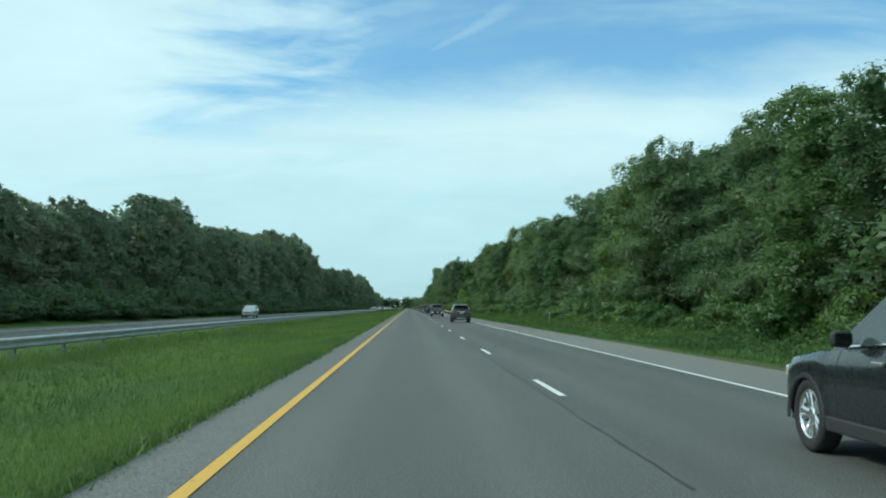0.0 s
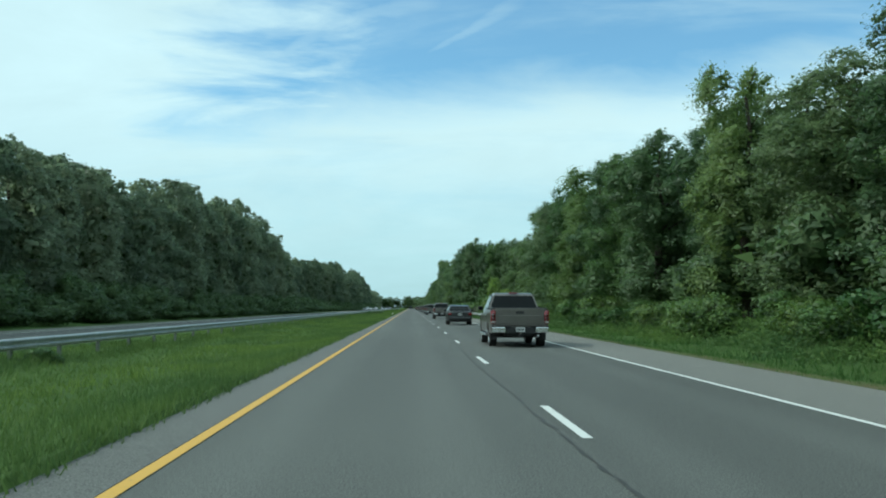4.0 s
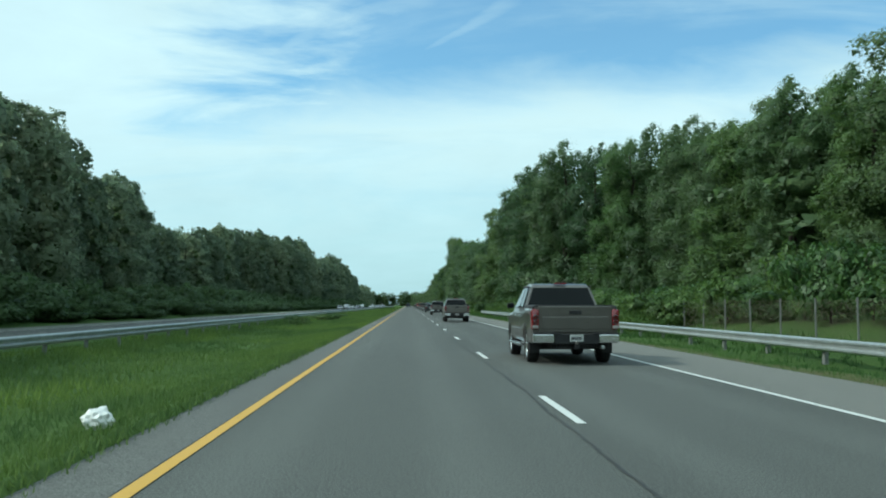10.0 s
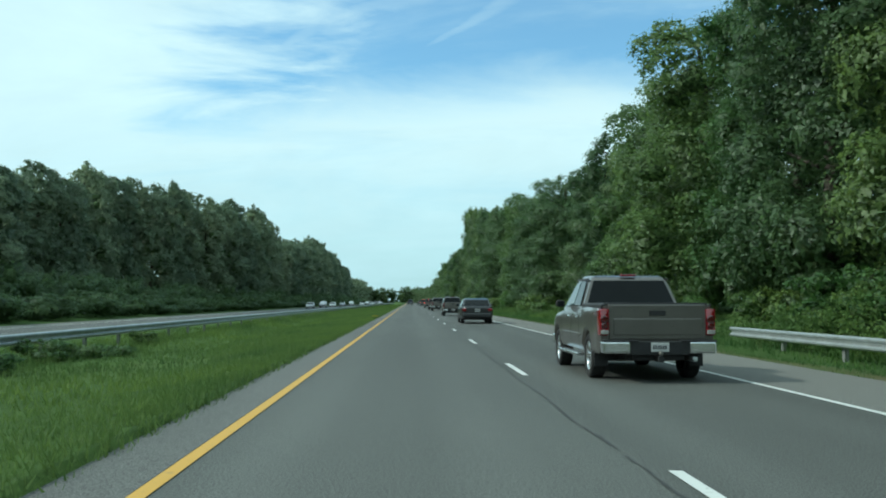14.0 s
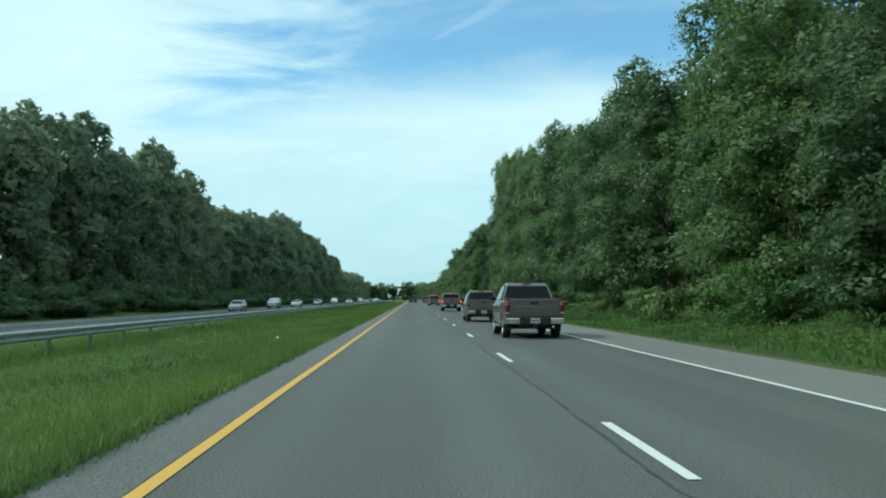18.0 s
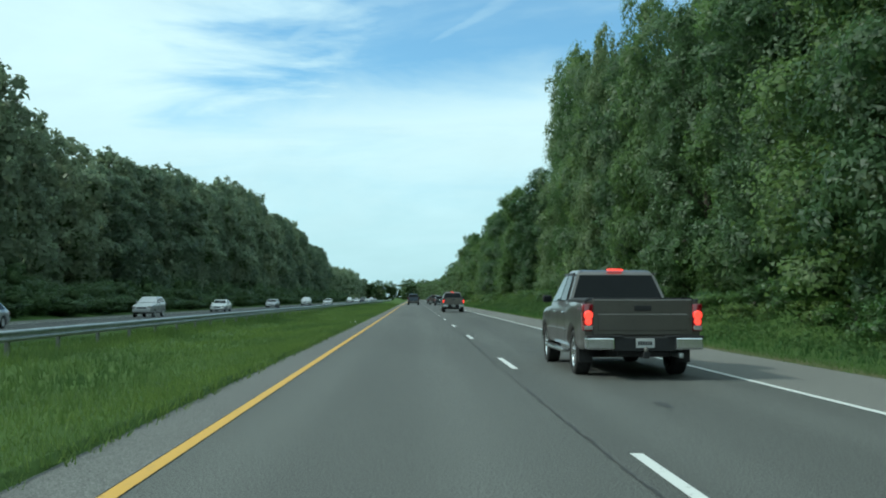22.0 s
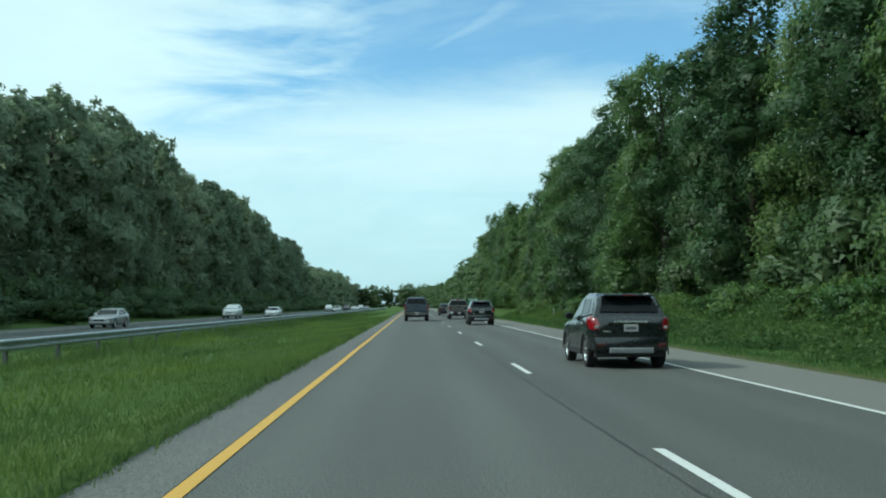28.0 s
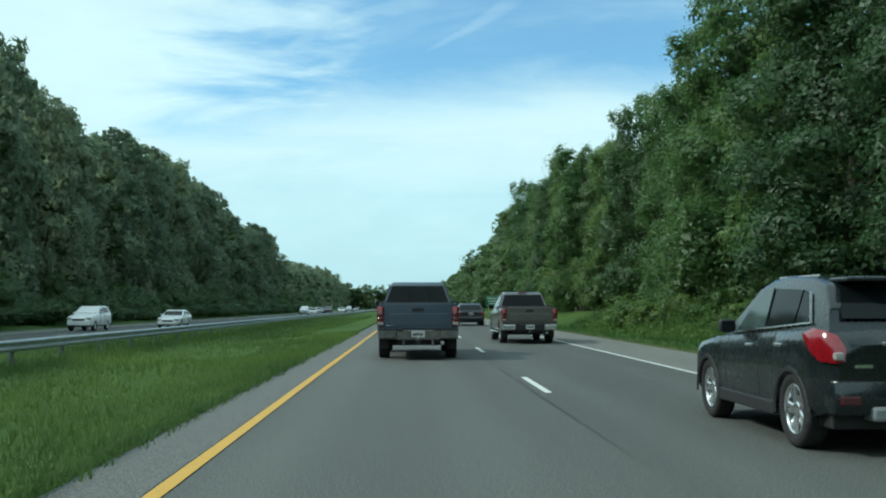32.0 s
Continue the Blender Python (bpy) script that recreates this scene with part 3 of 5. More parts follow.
def tree_lobes(rng, kind, h):
    lobes = []
    if kind == "broad":
        for i in range(15):
            z = h * (0.12 + 0.78 * (i + 0.5) / 15)
            w = 3.6 * math.sin(math.pi * min(1, 0.28 + 0.66 * z / h)) ** 0.8
            a = rng.uniform(0, 2 * math.pi)
            k = rng.uniform(0.35, 0.95)
            lobes.append(((math.cos(a) * w * k, math.sin(a) * w * k, z), (rng.uniform(1.5, 2.5), rng.uniform(1.5, 2.5), rng.uniform(1.3, 2.3))))
        for i in range(6):
            a = i * 1.05 + rng.uniform(-0.4, 0.4)
            lobes.append(((math.cos(a) * 1.8, math.sin(a) * 1.8, h * rng.uniform(0.82, 0.92)), (rng.uniform(1.2, 1.8), rng.uniform(1.2, 1.8), rng.uniform(1.1, 1.6))))
        lobes.append(((0, 0, h * 0.5), (2.5, 2.5, h * 0.30)))
        for i in range(5):
            a = rng.uniform(0, 2 * math.pi)
            lobes.append(((math.cos(a) * 3.4, math.sin(a) * 3.4, h * rng.uniform(0.35, 0.72)), (rng.uniform(1.5, 2.3), rng.uniform(1.5, 2.3), rng.uniform(1.0, 1.5))))
        for i in range(3):
            lobes.append(((rng.uniform(-1.6, 1.6), rng.uniform(-1.6, 1.6), h * rng.uniform(0.91, 0.97)), (rng.uniform(0.7, 1.1), rng.uniform(0.7, 1.1), rng.uniform(0.8, 1.4))))
        for i in range(4):
            a = rng.uniform(0.6 * math.pi, 1.4 * math.pi)
            lobes.append(((math.cos(a) * 2.2, rng.uniform(-2.5, 2.5), h * rng.uniform(0.04, 0.2)), (1.5, 1.7, 1.9)))
    elif kind == "tall":
        for i in range(15):
            z = h * (0.14 + 0.76 * (i + 0.5) / 15)
            w = 2.3 * math.sin(math.pi * min(1, 0.3 + 0.62 * z / h)) ** 0.7
            a = i * 2.4 + rng.uniform(-0.5, 0.5)
            k = rng.uniform(0.4, 0.9)
            lobes.append(((math.cos(a) * w * k, math.sin(a) * w * k, z), (rng.uniform(1.1, 1.9), rng.uniform(1.1, 1.9), rng.uniform(1.1, 1.9))))
        for i in range(5):
            a = i * 1.26 + rng.uniform(-0.4, 0.4)
            lobes.append(((math.cos(a) * 1.3, math.sin(a) * 1.3, h * rng.uniform(0.84, 0.93)), (rng.uniform(1.0, 1.5), rng.uniform(1.0, 1.5), rng.uniform(1.0, 1.5))))
        lobes.append(((0, 0, h * 0.5), (1.8, 1.8, h * 0.34)))
        for i in range(4):
            a = rng.uniform(0, 2 * math.pi)
            lobes.append(((math.cos(a) * 2.4, math.sin(a) * 2.4, h * rng.uniform(0.4, 0.78)), (rng.uniform(1.1, 1.7), rng.uniform(1.1, 1.7), rng.uniform(0.8, 1.2))))
        lobes.append(((rng.uniform(-0.5, 0.5), rng.uniform(-0.5, 0.5), h * 0.965), (0.8, 0.8, 1.3)))
        for i in range(4):
            a = rng.uniform(0.6 * math.pi, 1.4 * math.pi)
            lobes.append(((math.cos(a) * 1.6, rng.uniform(-2.2, 2.2), h * rng.uniform(0.04, 0.2)), (1.4, 1.6, 1.9)))
    elif kind == "draped":
        # vines hang over the whole tree down to the ground on the road side
        for i in range(17):
            z = h * (0.04 + 0.86 * (i + 0.5) / 17)
            w = 3.7 * (1 - 0.55 * z / h)
            a = rng.uniform(0.35 * math.pi, 1.65 * math.pi)
            lobes.append(((math.cos(a) * w * rng.uniform(0.5, 1.0), math.sin(a) * w * rng.uniform(0.5, 1.0), z), (rng.uniform(1.3, 2.2), rng.uniform(1.3, 2.2), rng.uniform(1.2, 2.4))))
        for i in range(5):
            a = i * 1.26 + rng.uniform(-0.4, 0.4)
            lobes.append(((math.cos(a) * 1.5, math.sin(a) * 1.5, h * rng.uniform(0.82, 0.92)), (rng.uniform(1.2, 1.7), rng.uniform(1.2, 1.7), rng.uniform(1.2, 1.8))))
        lobes.append(((0, 0, h * 0.45), (2.6, 2.6, h * 0.36)))
        for i in range(3):
            lobes.append(((rng.uniform(-1.4, 1.4), rng.uniform(-1.4, 1.4), h * rng.uniform(0.90, 0.97)), (rng.uniform(0.7, 1.1), rng.uniform(0.7, 1.1), rng.uniform(0.8, 1.3))))
    else:
        for i in range(8):
            a = rng.uniform(0, 2 * math.pi)
            lobes.append(((math.cos(a) * rng.uniform(0.2, 1.5), math.sin(a) * rng.uniform(0.2, 1.5), rng.uniform(0.3, 0.75) * h), (rng.uniform(0.6, 1.1), rng.uniform(0.6, 1.1), rng.uniform(0.22, 0.32) * h)))
        lobes.append(((0, 0, h * 0.35), (1.4, 1.4, h * 0.4)))
    return lobes


def crown_arrays(kind, h, count, size, seed, face, core, nu=5, nv=4):
    rng = np.random.default_rng(seed)
    lobes = tree_lobes(rng, kind, h)
    # sprigs: small clumps on the outside of the large ones
    sprigs = []
    for i in range(46 if kind != "bush" else 16):
        c, r = lobes[rng.integers(len(lobes))]
        d = rng.normal(size=3) + np.array((-0.5, 0, 0.45))
        d /= np.linalg.norm(d)
        k = rng.uniform(0.45, 1.0) * (1.0 if kind != "bush" else 0.4)
        sprigs.append((tuple(np.array(c) + d * np.array(r) * rng.uniform(0.85, 1.05)), (k, k, k * rng.uniform(0.8, 1.5))))
    v, q, n = leaf_cloud(rng, lobes + sprigs, count, size, face)
    cv, cq, cn = core_blobs([b for b in lobes if b[0][2] < 0.80 * h and min(b[1]) > 1.3 or kind == "bush"], core, seed, nu, nv)
    return np.concatenate([v, cv]), np.concatenate([q, cq + len(v)]), len(q), np.concatenate([n, cn])


def crown_mesh(arrays, mat):
    v, q, leaves, nor = arrays
    me = array_mesh("crown", v, q, mat)
    me.materials.append(M_core)
    idx = np.zeros(len(q), np.int32)
    idx[leaves:] = 1
    me.polygons.foreach_set("material_index", idx)
    me.polygons.foreach_set("use_smooth", np.ones(len(q), bool))
    me.normals_split_custom_set_from_vertices(nor.tolist())
    return me


def make_tree(name, kind, h, count, size, seed, mat, label, category="tree", face=0.85, core=0.38):
    rng = np.random.default_rng(seed + 500)
    top = empty(name)
    o = new("crown", crown_mesh(crown_arrays(kind, h, count, size, seed, face, core, *((7, 5) if count > 10000 else (5, 4))), mat))
    o.parent = top
    vs, qs = [], []
    p, r = Vector((0, 0, -0.6)), 0.02 * h + 0.02
    for i in range(6):
        nxt = Vector((rng.uniform(-0.25, 0.25), rng.uniform(-0.25, 0.25), h * (i + 1) / 6.6))
        limb(vs, qs, p, nxt, r, r * 0.78, 8)
        if i > 0:
            for k in range(2):
                a = rng.uniform(0, 2 * math.pi)
                limb(vs, qs, nxt, nxt + Vector((math.cos(a), math.sin(a), 0.7)) * h * 0.09, r * 0.45, r * 0.12, 5)
        p, r = nxt, r * 0.78
    t = new("trunk" if category == "tree" else "stem", array_mesh("trunk", vs, qs, M_bark, True))
    t.parent = top
    tagged(top, label, category)
    return top


near_kinds = [make_tree("tree", k, 20, 21000, 0.145, s, M_vine if k == "draped" else M_leaf, lab) for k, s, lab in (
    ("broad", 11, "broad green roadside tree in full summer leaf"), ("draped", 12, "tall tree overgrown with hanging green vines"),
    ("tall", 13, "slender tall green tree in full leaf"), ("broad", 14, "broad green roadside tree in full summer leaf"),
    ("draped", 15, "tall tree overgrown with hanging green vines"), ("tall", 16, "slender tall green tree in full leaf"))]
mid_kinds = [make_tree("tree", k, 20, 4800, 0.37, s, M_leaf_hazed, "green tree in the wood edge across the highway, coloured paler for haze") for k, s in (("broad", 21), ("tall", 22), ("draped", 23), ("broad", 24))]
bush_kinds = [make_tree("bush", "bush", 2.6, 2300, 0.118, s, M_bush, "bright green roadside bush", "bush", 0.5, 0.40) for s in (41, 42, 43)]
back_arrays = [crown_arrays(k, 20, 1600, 0.48, s, 0.75, 0.60) for k, s in (("broad", 31), ("tall", 32), ("draped", 33))]
thicket_arrays = [crown_arrays("bush", 4, 1150, 0.165, s, 0.6, 0.62) for s in (34, 35, 36)]
used = set()


def plant(kinds, rng, x, y, height, base_h, spread, turn, group, z=None):
    k = kinds[rng.randrange(len(kinds))]
    s = height / base_h
    w = min(1.0, s ** 0.5) * spread
    m = pose(x, y, ground_height(x) - 0.1 if z is None else z, 0, 0, turn) @ Matrix.Diagonal((w, w, s, 1))
    if k.name not in used:
        used.add(k.name)
        k.matrix_basis = m
        k["group"] = group
        return k
    c = copy_thing(k, m @ Matrix.Diagonal((1 / k.scale.x, 1 / k.scale.y, 1 / k.scale.z, 1)))
    c["group"] = group
    return c


def wood(name, places, label, mat, foot=()):
    """Trees behind the front row, joined: places of (x, y, height, spread, turn in degrees)."""
    V, Q, K, N, off = [], [], [], [], 0
    for i, (x, y, hh, w, turn) in enumerate(list(places) + list(foot)):
        v, q, leaves, nor = (back_arrays if i < len(places) else thicket_arrays)[i * 7 % 3]
        base = 20 if i < len(places) else 4
        c, sn = math.cos(radians(turn)), math.sin(radians(turn))
        V.append(np.stack([x + w * (v[:, 0] * c - v[:, 1] * sn), y + w * (v[:, 0] * sn + v[:, 1] * c), ground_height(x) - 0.1 + v[:, 2] * hh / base], 1))
        N.append(np.stack([nor[:, 0] * c - nor[:, 1] * sn, nor[:, 0] * sn + nor[:, 1] * c, nor[:, 2]], 1))
        Q.append(q + off)
        k = np.zeros(len(q), np.int32)
        k[leaves:] = 1
        K.append(k)
        off += len(v)
    me = array_mesh(name, np.concatenate(V), np.concatenate(Q), mat)
    me.materials.append(M_core)
    me.polygons.foreach_set("material_index", np.concatenate(K))
    me.polygons.foreach_set("use_smooth", np.ones(len(me.polygons), bool))
    me.normals_split_custom_set_from_vertices(np.concatenate(N).tolist())
    return tagged(new(name, me), label, "wood", kind="stuff")


RIGHT_H = ((-10, 30, 70, 110, 132, 150, 180, 210, 230, 250, 258, 275, 290, 320, 345, 362, 390, 430, 450, 490, 503, 518, 530, 550, 570, 590, 602, 614, 640, 654, 670, 750, 770, 800, 840, 900, 1040, 1150),
           (8.8, 9.3, 12.0, 11.5, 11.4, 12.6, 13.0, 12.8, 14.8, 16.2, 14.0, 12.4, 12.3, 15.3, 16.4, 19.5, 18.5, 16.2, 13.6, 13.2, 16.4, 17.0, 16.8, 17.2, 20.0, 21.4, 21.4, 24.0, 25.5, 19.0, 18.4, 15.1, 15.4, 17.9, 14.9, 13.8, 11.7, 11.7))
RIGHT_X = ((-30, 222, 240, 353, 380, 560, 590, 665, 700, 1000, 1150, 1250), (13.2, 13.2, 22.5, 22.5, 12.8, 12.8, 14.7, 14.7, 12.8, 12.4, 5.0, -5))
LEFT_H = ((60, 80, 100, 120, 140, 160, 180, 320, 360, 380, 400, 440, 480, 520, 560, 572, 584, 597, 608, 625, 639, 660, 680, 700, 720, 760, 780, 820, 860, 880, 900, 920, 950, 1120, 1200, 1300),
           (12.2, 12.5, 11.4, 12.4, 16.2, 14.8, 14.8, 24.0, 20.5, 16.8, 18.3, 16.3, 17.1, 21.3, 22.0, 22.5, 17.0, 24.0, 22.0, 20.8, 17.6, 18.8, 20.8, 21.0, 24.0, 24.9, 23.4, 24.6, 21.7, 19.3, 21.9, 21.0, 15.1, 18.3, 12.8, 8.4))
LEFT_X = ((60, 380, 430, 515, 575, 1150, 1300), (-33, -33, -45, -45, -34, -34, -28))

rng = random.Random(7)
y = -12.0
while y < 815:
    near_x = float(np.interp(y, *RIGHT_X))
    hh = float(np.interp(y, *RIGHT_H)) * rng.uniform(0.88, 1.06)
    plant(near_kinds, rng, near_x + 4.4 + rng.uniform(-0.8, 2.4), y, hh, 20, rng.uniform(0.95, 1.35) * (0.85 if hh > 20 else 1.0), rng.uniform(-50, 50), "roadside wood")
    y += rng.uniform(4.4, 5.8)
y = 50.0
while y < 930:
    near_x = float(np.interp(y, *LEFT_X))
    hh = float(np.interp(y, *LEFT_H)) * rng.uniform(0.88, 1.07)
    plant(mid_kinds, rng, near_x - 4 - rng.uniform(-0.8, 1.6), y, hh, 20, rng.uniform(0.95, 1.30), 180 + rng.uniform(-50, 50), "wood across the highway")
    y += rng.uniform(5.0, 6.6)
right_back, left_back, left_foot = [], [], []
y = -10.0
while y < 1240:
    hh = float(np.interp(y, *RIGHT_H)) * rng.uniform(0.86, 1.0)
    right_back.append((float(np.interp(y, *RIGHT_X)) + (9.5 if y < 815 else 4.5) + rng.uniform(-1, 2), y, hh, rng.uniform(1.0, 1.35), rng.uniform(-60, 60)))
    y += rng.uniform(6.5, 9.0)
y = 226.0
while y < 380:
    right_back.append((31 + rng.uniform(-2, 2), y, float(np.interp(y, *RIGHT_H)) * 0.9, rng.uniform(1.1, 1.4), rng.uniform(-60, 60)))
    y += rng.uniform(5.0, 7.0)
# far wood that closes the view where the road bends away
for i in range(16):
    right_back.append((-34 + 3.6 * i + rng.uniform(-1, 1), 1192 + rng.uniform(0, 14), rng.uniform(11.0, 14.0), rng.uniform(1.0, 1.4), rng.uniform(0, 360)))
y = 53.0
while y < 1330:
    hh = float(np.interp(y, *LEFT_H)) * rng.uniform(0.86, 1.0)
    left_back.append((float(np.interp(y, *LEFT_X)) - (10 if y < 930 else 4.5) - rng.uniform(-1, 2), y, hh, rng.uniform(1.1, 1.4), 180 + rng.uniform(-60, 60)))
    y += rng.uniform(7, 10)
# undergrowth that closes the foot of the left wood
y = 50.0
while y < 1000:
    left_foot.append((max(float(np.interp(y, *LEFT_X)), -40.0) + rng.uniform(-0.8, 1.8), y, rng.uniform(2.5, 5.0), rng.uniform(1.1, 1.8), 180 + rng.uniform(-60, 60)))
    left_foot.append((rng.uniform(-32.5, -29.5), y + 1.5, rng.uniform(1.2, 2.8), rng.uniform(1.1, 1.7), 180 + rng.uniform(-60, 60)))
    y += rng.uniform(3.0, 4.6)
right_foot = []
y = -10.0
while y < 900:
    right_foot.append((float(np.interp(y, *RIGHT_X)) + 4.0 + rng.uniform(0.0, 3.0), y, rng.uniform(3.0, 6.5), rng.uniform(1.2, 1.9), rng.uniform(-60, 60)))
    y += rng.uniform(3.2, 5.0)
wood("right_wood", right_back, "dark green wood and undergrowth behind the roadside trees", M_leaf, right_foot)
wood("left_wood", left_back, "green wood across the highway, foliage coloured paler for haze", M_leaf_hazed)
wood("left_thicket", [], "dark green undergrowth beside the oncoming carriageway", M_leaf, left_foot)
# bushes along the foot of the right wood
y = -8.0
while y < 735:
    near_x = float(np.interp(y, *RIGHT_X))
    gap = 236 < y < 394
    bx = (rng.uniform(14.3, 17.0) if y < 306 else rng.uniform(12.4, 15.8)) if gap else near_x + rng.uniform(-0.4, 2.0)
    if 222 < y < 236:
        bx, gap = rng.uniform(11.2, 13.5), True
    plant(bush_kinds, rng, bx, y, rng.uniform(0.8, 1.9) * (1.6 if gap and y < 306 else 1.2 if gap else 1.0), 2.6, rng.uniform(0.8, 1.3), rng.uniform(0, 360), "roadside thicket")
    y += rng.uniform(1.0, 1.8) if gap else rng.uniform(1.6, 3.0) if y < 222 or y > 636 else rng.uniform(3.2, 6.0)


# weeds in the median beside the rail
for x, y in ((-9.3, 338.0), (-9.8, 340.6), (-8.8, 335.6), (-10.2, 346.0), (-10.0, 350.8), (-9.1, 343.4), (-8.5, 363.0), (-9.2, 364.5), (-10.0, 366.2), (-7.9, 361.8), (-10.4, 390.8), (-9.7, 391.6), (-9.0, 392.5), (-10.4, 401.2), (-9.8, 386.0), (-10.2, 130.0), (-9.6, 238.0)):
    plant(bush_kinds, rng, x, y, rng.uniform(0.5, 0.8), 2.6, rng.uniform(0.7, 1.0), rng.uniform(0, 360), "weeds in the median", ground_height(x) - 0.12)


# ---------------------------------------------------------------- grass
def grass_field(name, bands, seed, label):
    """Tufts of long blades; bands of (x0, x1, y0, y1, tufts per square metre, blade height)."""
    rg = np.random.default_rng(seed)
    V, n_all = [], 0
    for x0, x1, y0, y1, dens, hgt in bands:
        n = int((x1 - x0) * (y1 - y0) * dens)
        x, y = rg.uniform(x0, x1, n), rg.uniform(y0, y1, n)
        patch = 0.85 + 0.22 * np.sin(x * 0.9 + y * 0.31) * np.sin(y * 0.17 + 1.3) + rg.uniform(-0.2, 0.2, n)
        z = np.interp(x, *PROFILE) + swell(x, y) - 0.04
        hh = hgt * np.clip(patch, 0.6, 1.25)
        for k in range(3):
            a = rg.uniform(0, 2 * np.pi, n)
            ox, oy = x + rg.uniform(-0.12, 0.12, n), y + rg.uniform(-0.12, 0.12, n)
            w = rg.uniform(0.006, 0.015, n) * (2.2 if dens < 16 else 1.0)
            lean = rg.uniform(0.1, 0.7, n) * hh
            la = rg.uniform(0, 2 * np.pi, n)
            hk = hh * rg.uniform(0.6, 1.2, n)
            V.append(np.stack([np.stack([ox - np.cos(a) * w, oy - np.sin(a) * w, z], 1), np.stack([ox + np.cos(a) * w, oy + np.sin(a) * w, z], 1), np.stack([ox + np.cos(la) * lean, oy + np.sin(la) * lean, z + hk], 1)], 1))
    v = np.concatenate(V).reshape(-1, 3)
    o = new(name, array_mesh(name, v, np.arange(len(v)).reshape(-1, 3), M_grass))
    return tagged(o, label, "grass", kind="stuff")


grass_field("median_grass", ((-2.90, -2.50, -2, 715, 190, 0.15), (-3.5, -2.90, -2, 715, 110, 0.15), (-5.2, -3.5, -2, 715, 56, 0.17), (-10.9, -9.6, 20, 760, 24, 0.42), (-13.5, -5.2, 5, 700, 14, 0.22), (-13.5, -5.2, 700, 800, 7, 0.25)), 5, "uncut green grass of the median strip")
grass_field("verge_grass", ((7.26, 7.6, 10, 740, 45, 0.10), (7.6, 9.2, 10, 740, 22, 0.15), (9.2, 14.0, 20, 740, 6, 0.30)), 6, "green verge grass beside the outer shoulder")


# tall leafy weeds that rise from the verge to the foot of the right wood
def weed_field(name, stretches, seed, label):
    """Stretches of (y0, y1, x0, x1, height at x0, height at x1, leaves per square metre)."""
    rg = np.random.default_rng(seed)
    V = []
    for y0, y1, x0, x1, h0, h1, dens in stretches:
        n = int((x1 - x0) * (y1 - y0) * dens)
        y = rg.uniform(y0, y1, n)
        f = rg.uniform(0, 1, n) ** 1.25
        x = x0 + 0.35 * np.sin(y * 0.43) + 0.25 * np.sin(y * 1.31 + 2) + (x1 - x0) * f
        lump = 0.80 + 0.22 * np.sin(y * 0.71 + 0.6 * x) + 0.16 * np.sin(y * 1.93 - 0.8 * x + 1) + 0.12 * np.sin(x * 3.1 + y * 3.7)
        full = (h0 + (h1 - h0) * f) * np.maximum(0.3, lump)
        z = np.interp(x, *PROFILE) + swell(x, y) - 0.04 + full * rg.uniform(0.0, 1.0, n) ** 0.6
        p = np.stack([x, y, z], 1)
        t = rg.normal(size=(n, 3)) + np.array((-0.5, -0.2, 0.5))
        t /= np.linalg.norm(t, axis=1)[:, None]
        b = np.cross(t, rg.normal(size=(n, 3)))
        b /= np.linalg.norm(b, axis=1)[:, None]
        size = rg.uniform(0.06, 0.13, n)[:, None]
        V.append(np.stack([p - t * size * 0.4 - b * size * 0.42, p - t * size * 0.4 + b * size * 0.42, p + t * size], 1))
    v = np.concatenate(V).reshape(-1, 3)
    o = new(name, array_mesh(name, v, np.arange(len(v)).reshape(-1, 3), M_weed))
    return tagged(o, label, "weeds", kind="stuff")


weed_field("tall_weeds", ((-6, 222, 10.8, 13.6, 0.25, 1.2, 70), (306, 396, 11.0, 14.4, 1.1, 2.0, 170), (400, 600, 10.8, 13.4, 0.2, 0.9, 60), (600, 738, 10.8, 14.6, 0.25, 1.8, 150)), 12, "tall leafy yellow-green weeds at the foot of the wood")


# ---------------------------------------------------------------- vehicles
def car_paint(name, color, rough=0.28, metal=0.35):
    m, n, l, b = material(name, rough, metal)
    f = noise_fac(n, l, 2.2, 6, 0.65)
    l.new(ramp(n, l, f, ((0.25, tuple(c * 0.82 for c in color)), (0.75, color))), b.inputs["Base Color"])
    dust = noise_fac(n, l, 14, 6, 0.7)
    mr = n.new("ShaderNodeMapRange")
    mr.inputs["To Min"].default_value, mr.inputs["To Max"].default_value = rough * 0.8, min(1, rough * 1.7)
    l.new(dust, mr.inputs["Value"])
    l.new(mr.outputs["Result"], b.inputs["Roughness"])
    b.inputs["Coat Weight"].default_value, b.inputs["Coat Roughness"].default_value = 0.6, 0.08
    return m


def lamp_glass(name, color):
    m, n, l, b = material(name, 0.12)
    f = noise_fac(n, l, 40, 2)
    l.new(ramp(n, l, f, ((0.3, tuple(c * 0.6 for c in color)), (0.7, color))), b.inputs["Base Color"])
    b.inputs["Coat Weight"].default_value = 0.8
    return m


M_taupe = car_paint("taupe_metallic_paint", (0.148, 0.136, 0.124), 0.25, 0.65)
M_charcoal = car_paint("charcoal_metallic_paint", (0.011, 0.015, 0.017), 0.22, 0.3)
M_blue = car_paint("faded_blue_paint", (0.050, 0.070, 0.102), 0.42, 0.25)
M_blackpaint = car_paint("black_paint", (0.012, 0.013, 0.015), 0.25, 0.2)
M_whitepaint = car_paint("white_paint", (0.72, 0.73, 0.72), 0.3, 0.0)
M_silver = car_paint("silver_metallic_paint", (0.42, 0.43, 0.44), 0.3, 0.6)
M_glass = plain("tinted_car_glass", (0.007, 0.009, 0.010), 0.06, 0.0, 0.1, 3.0, 0.12)
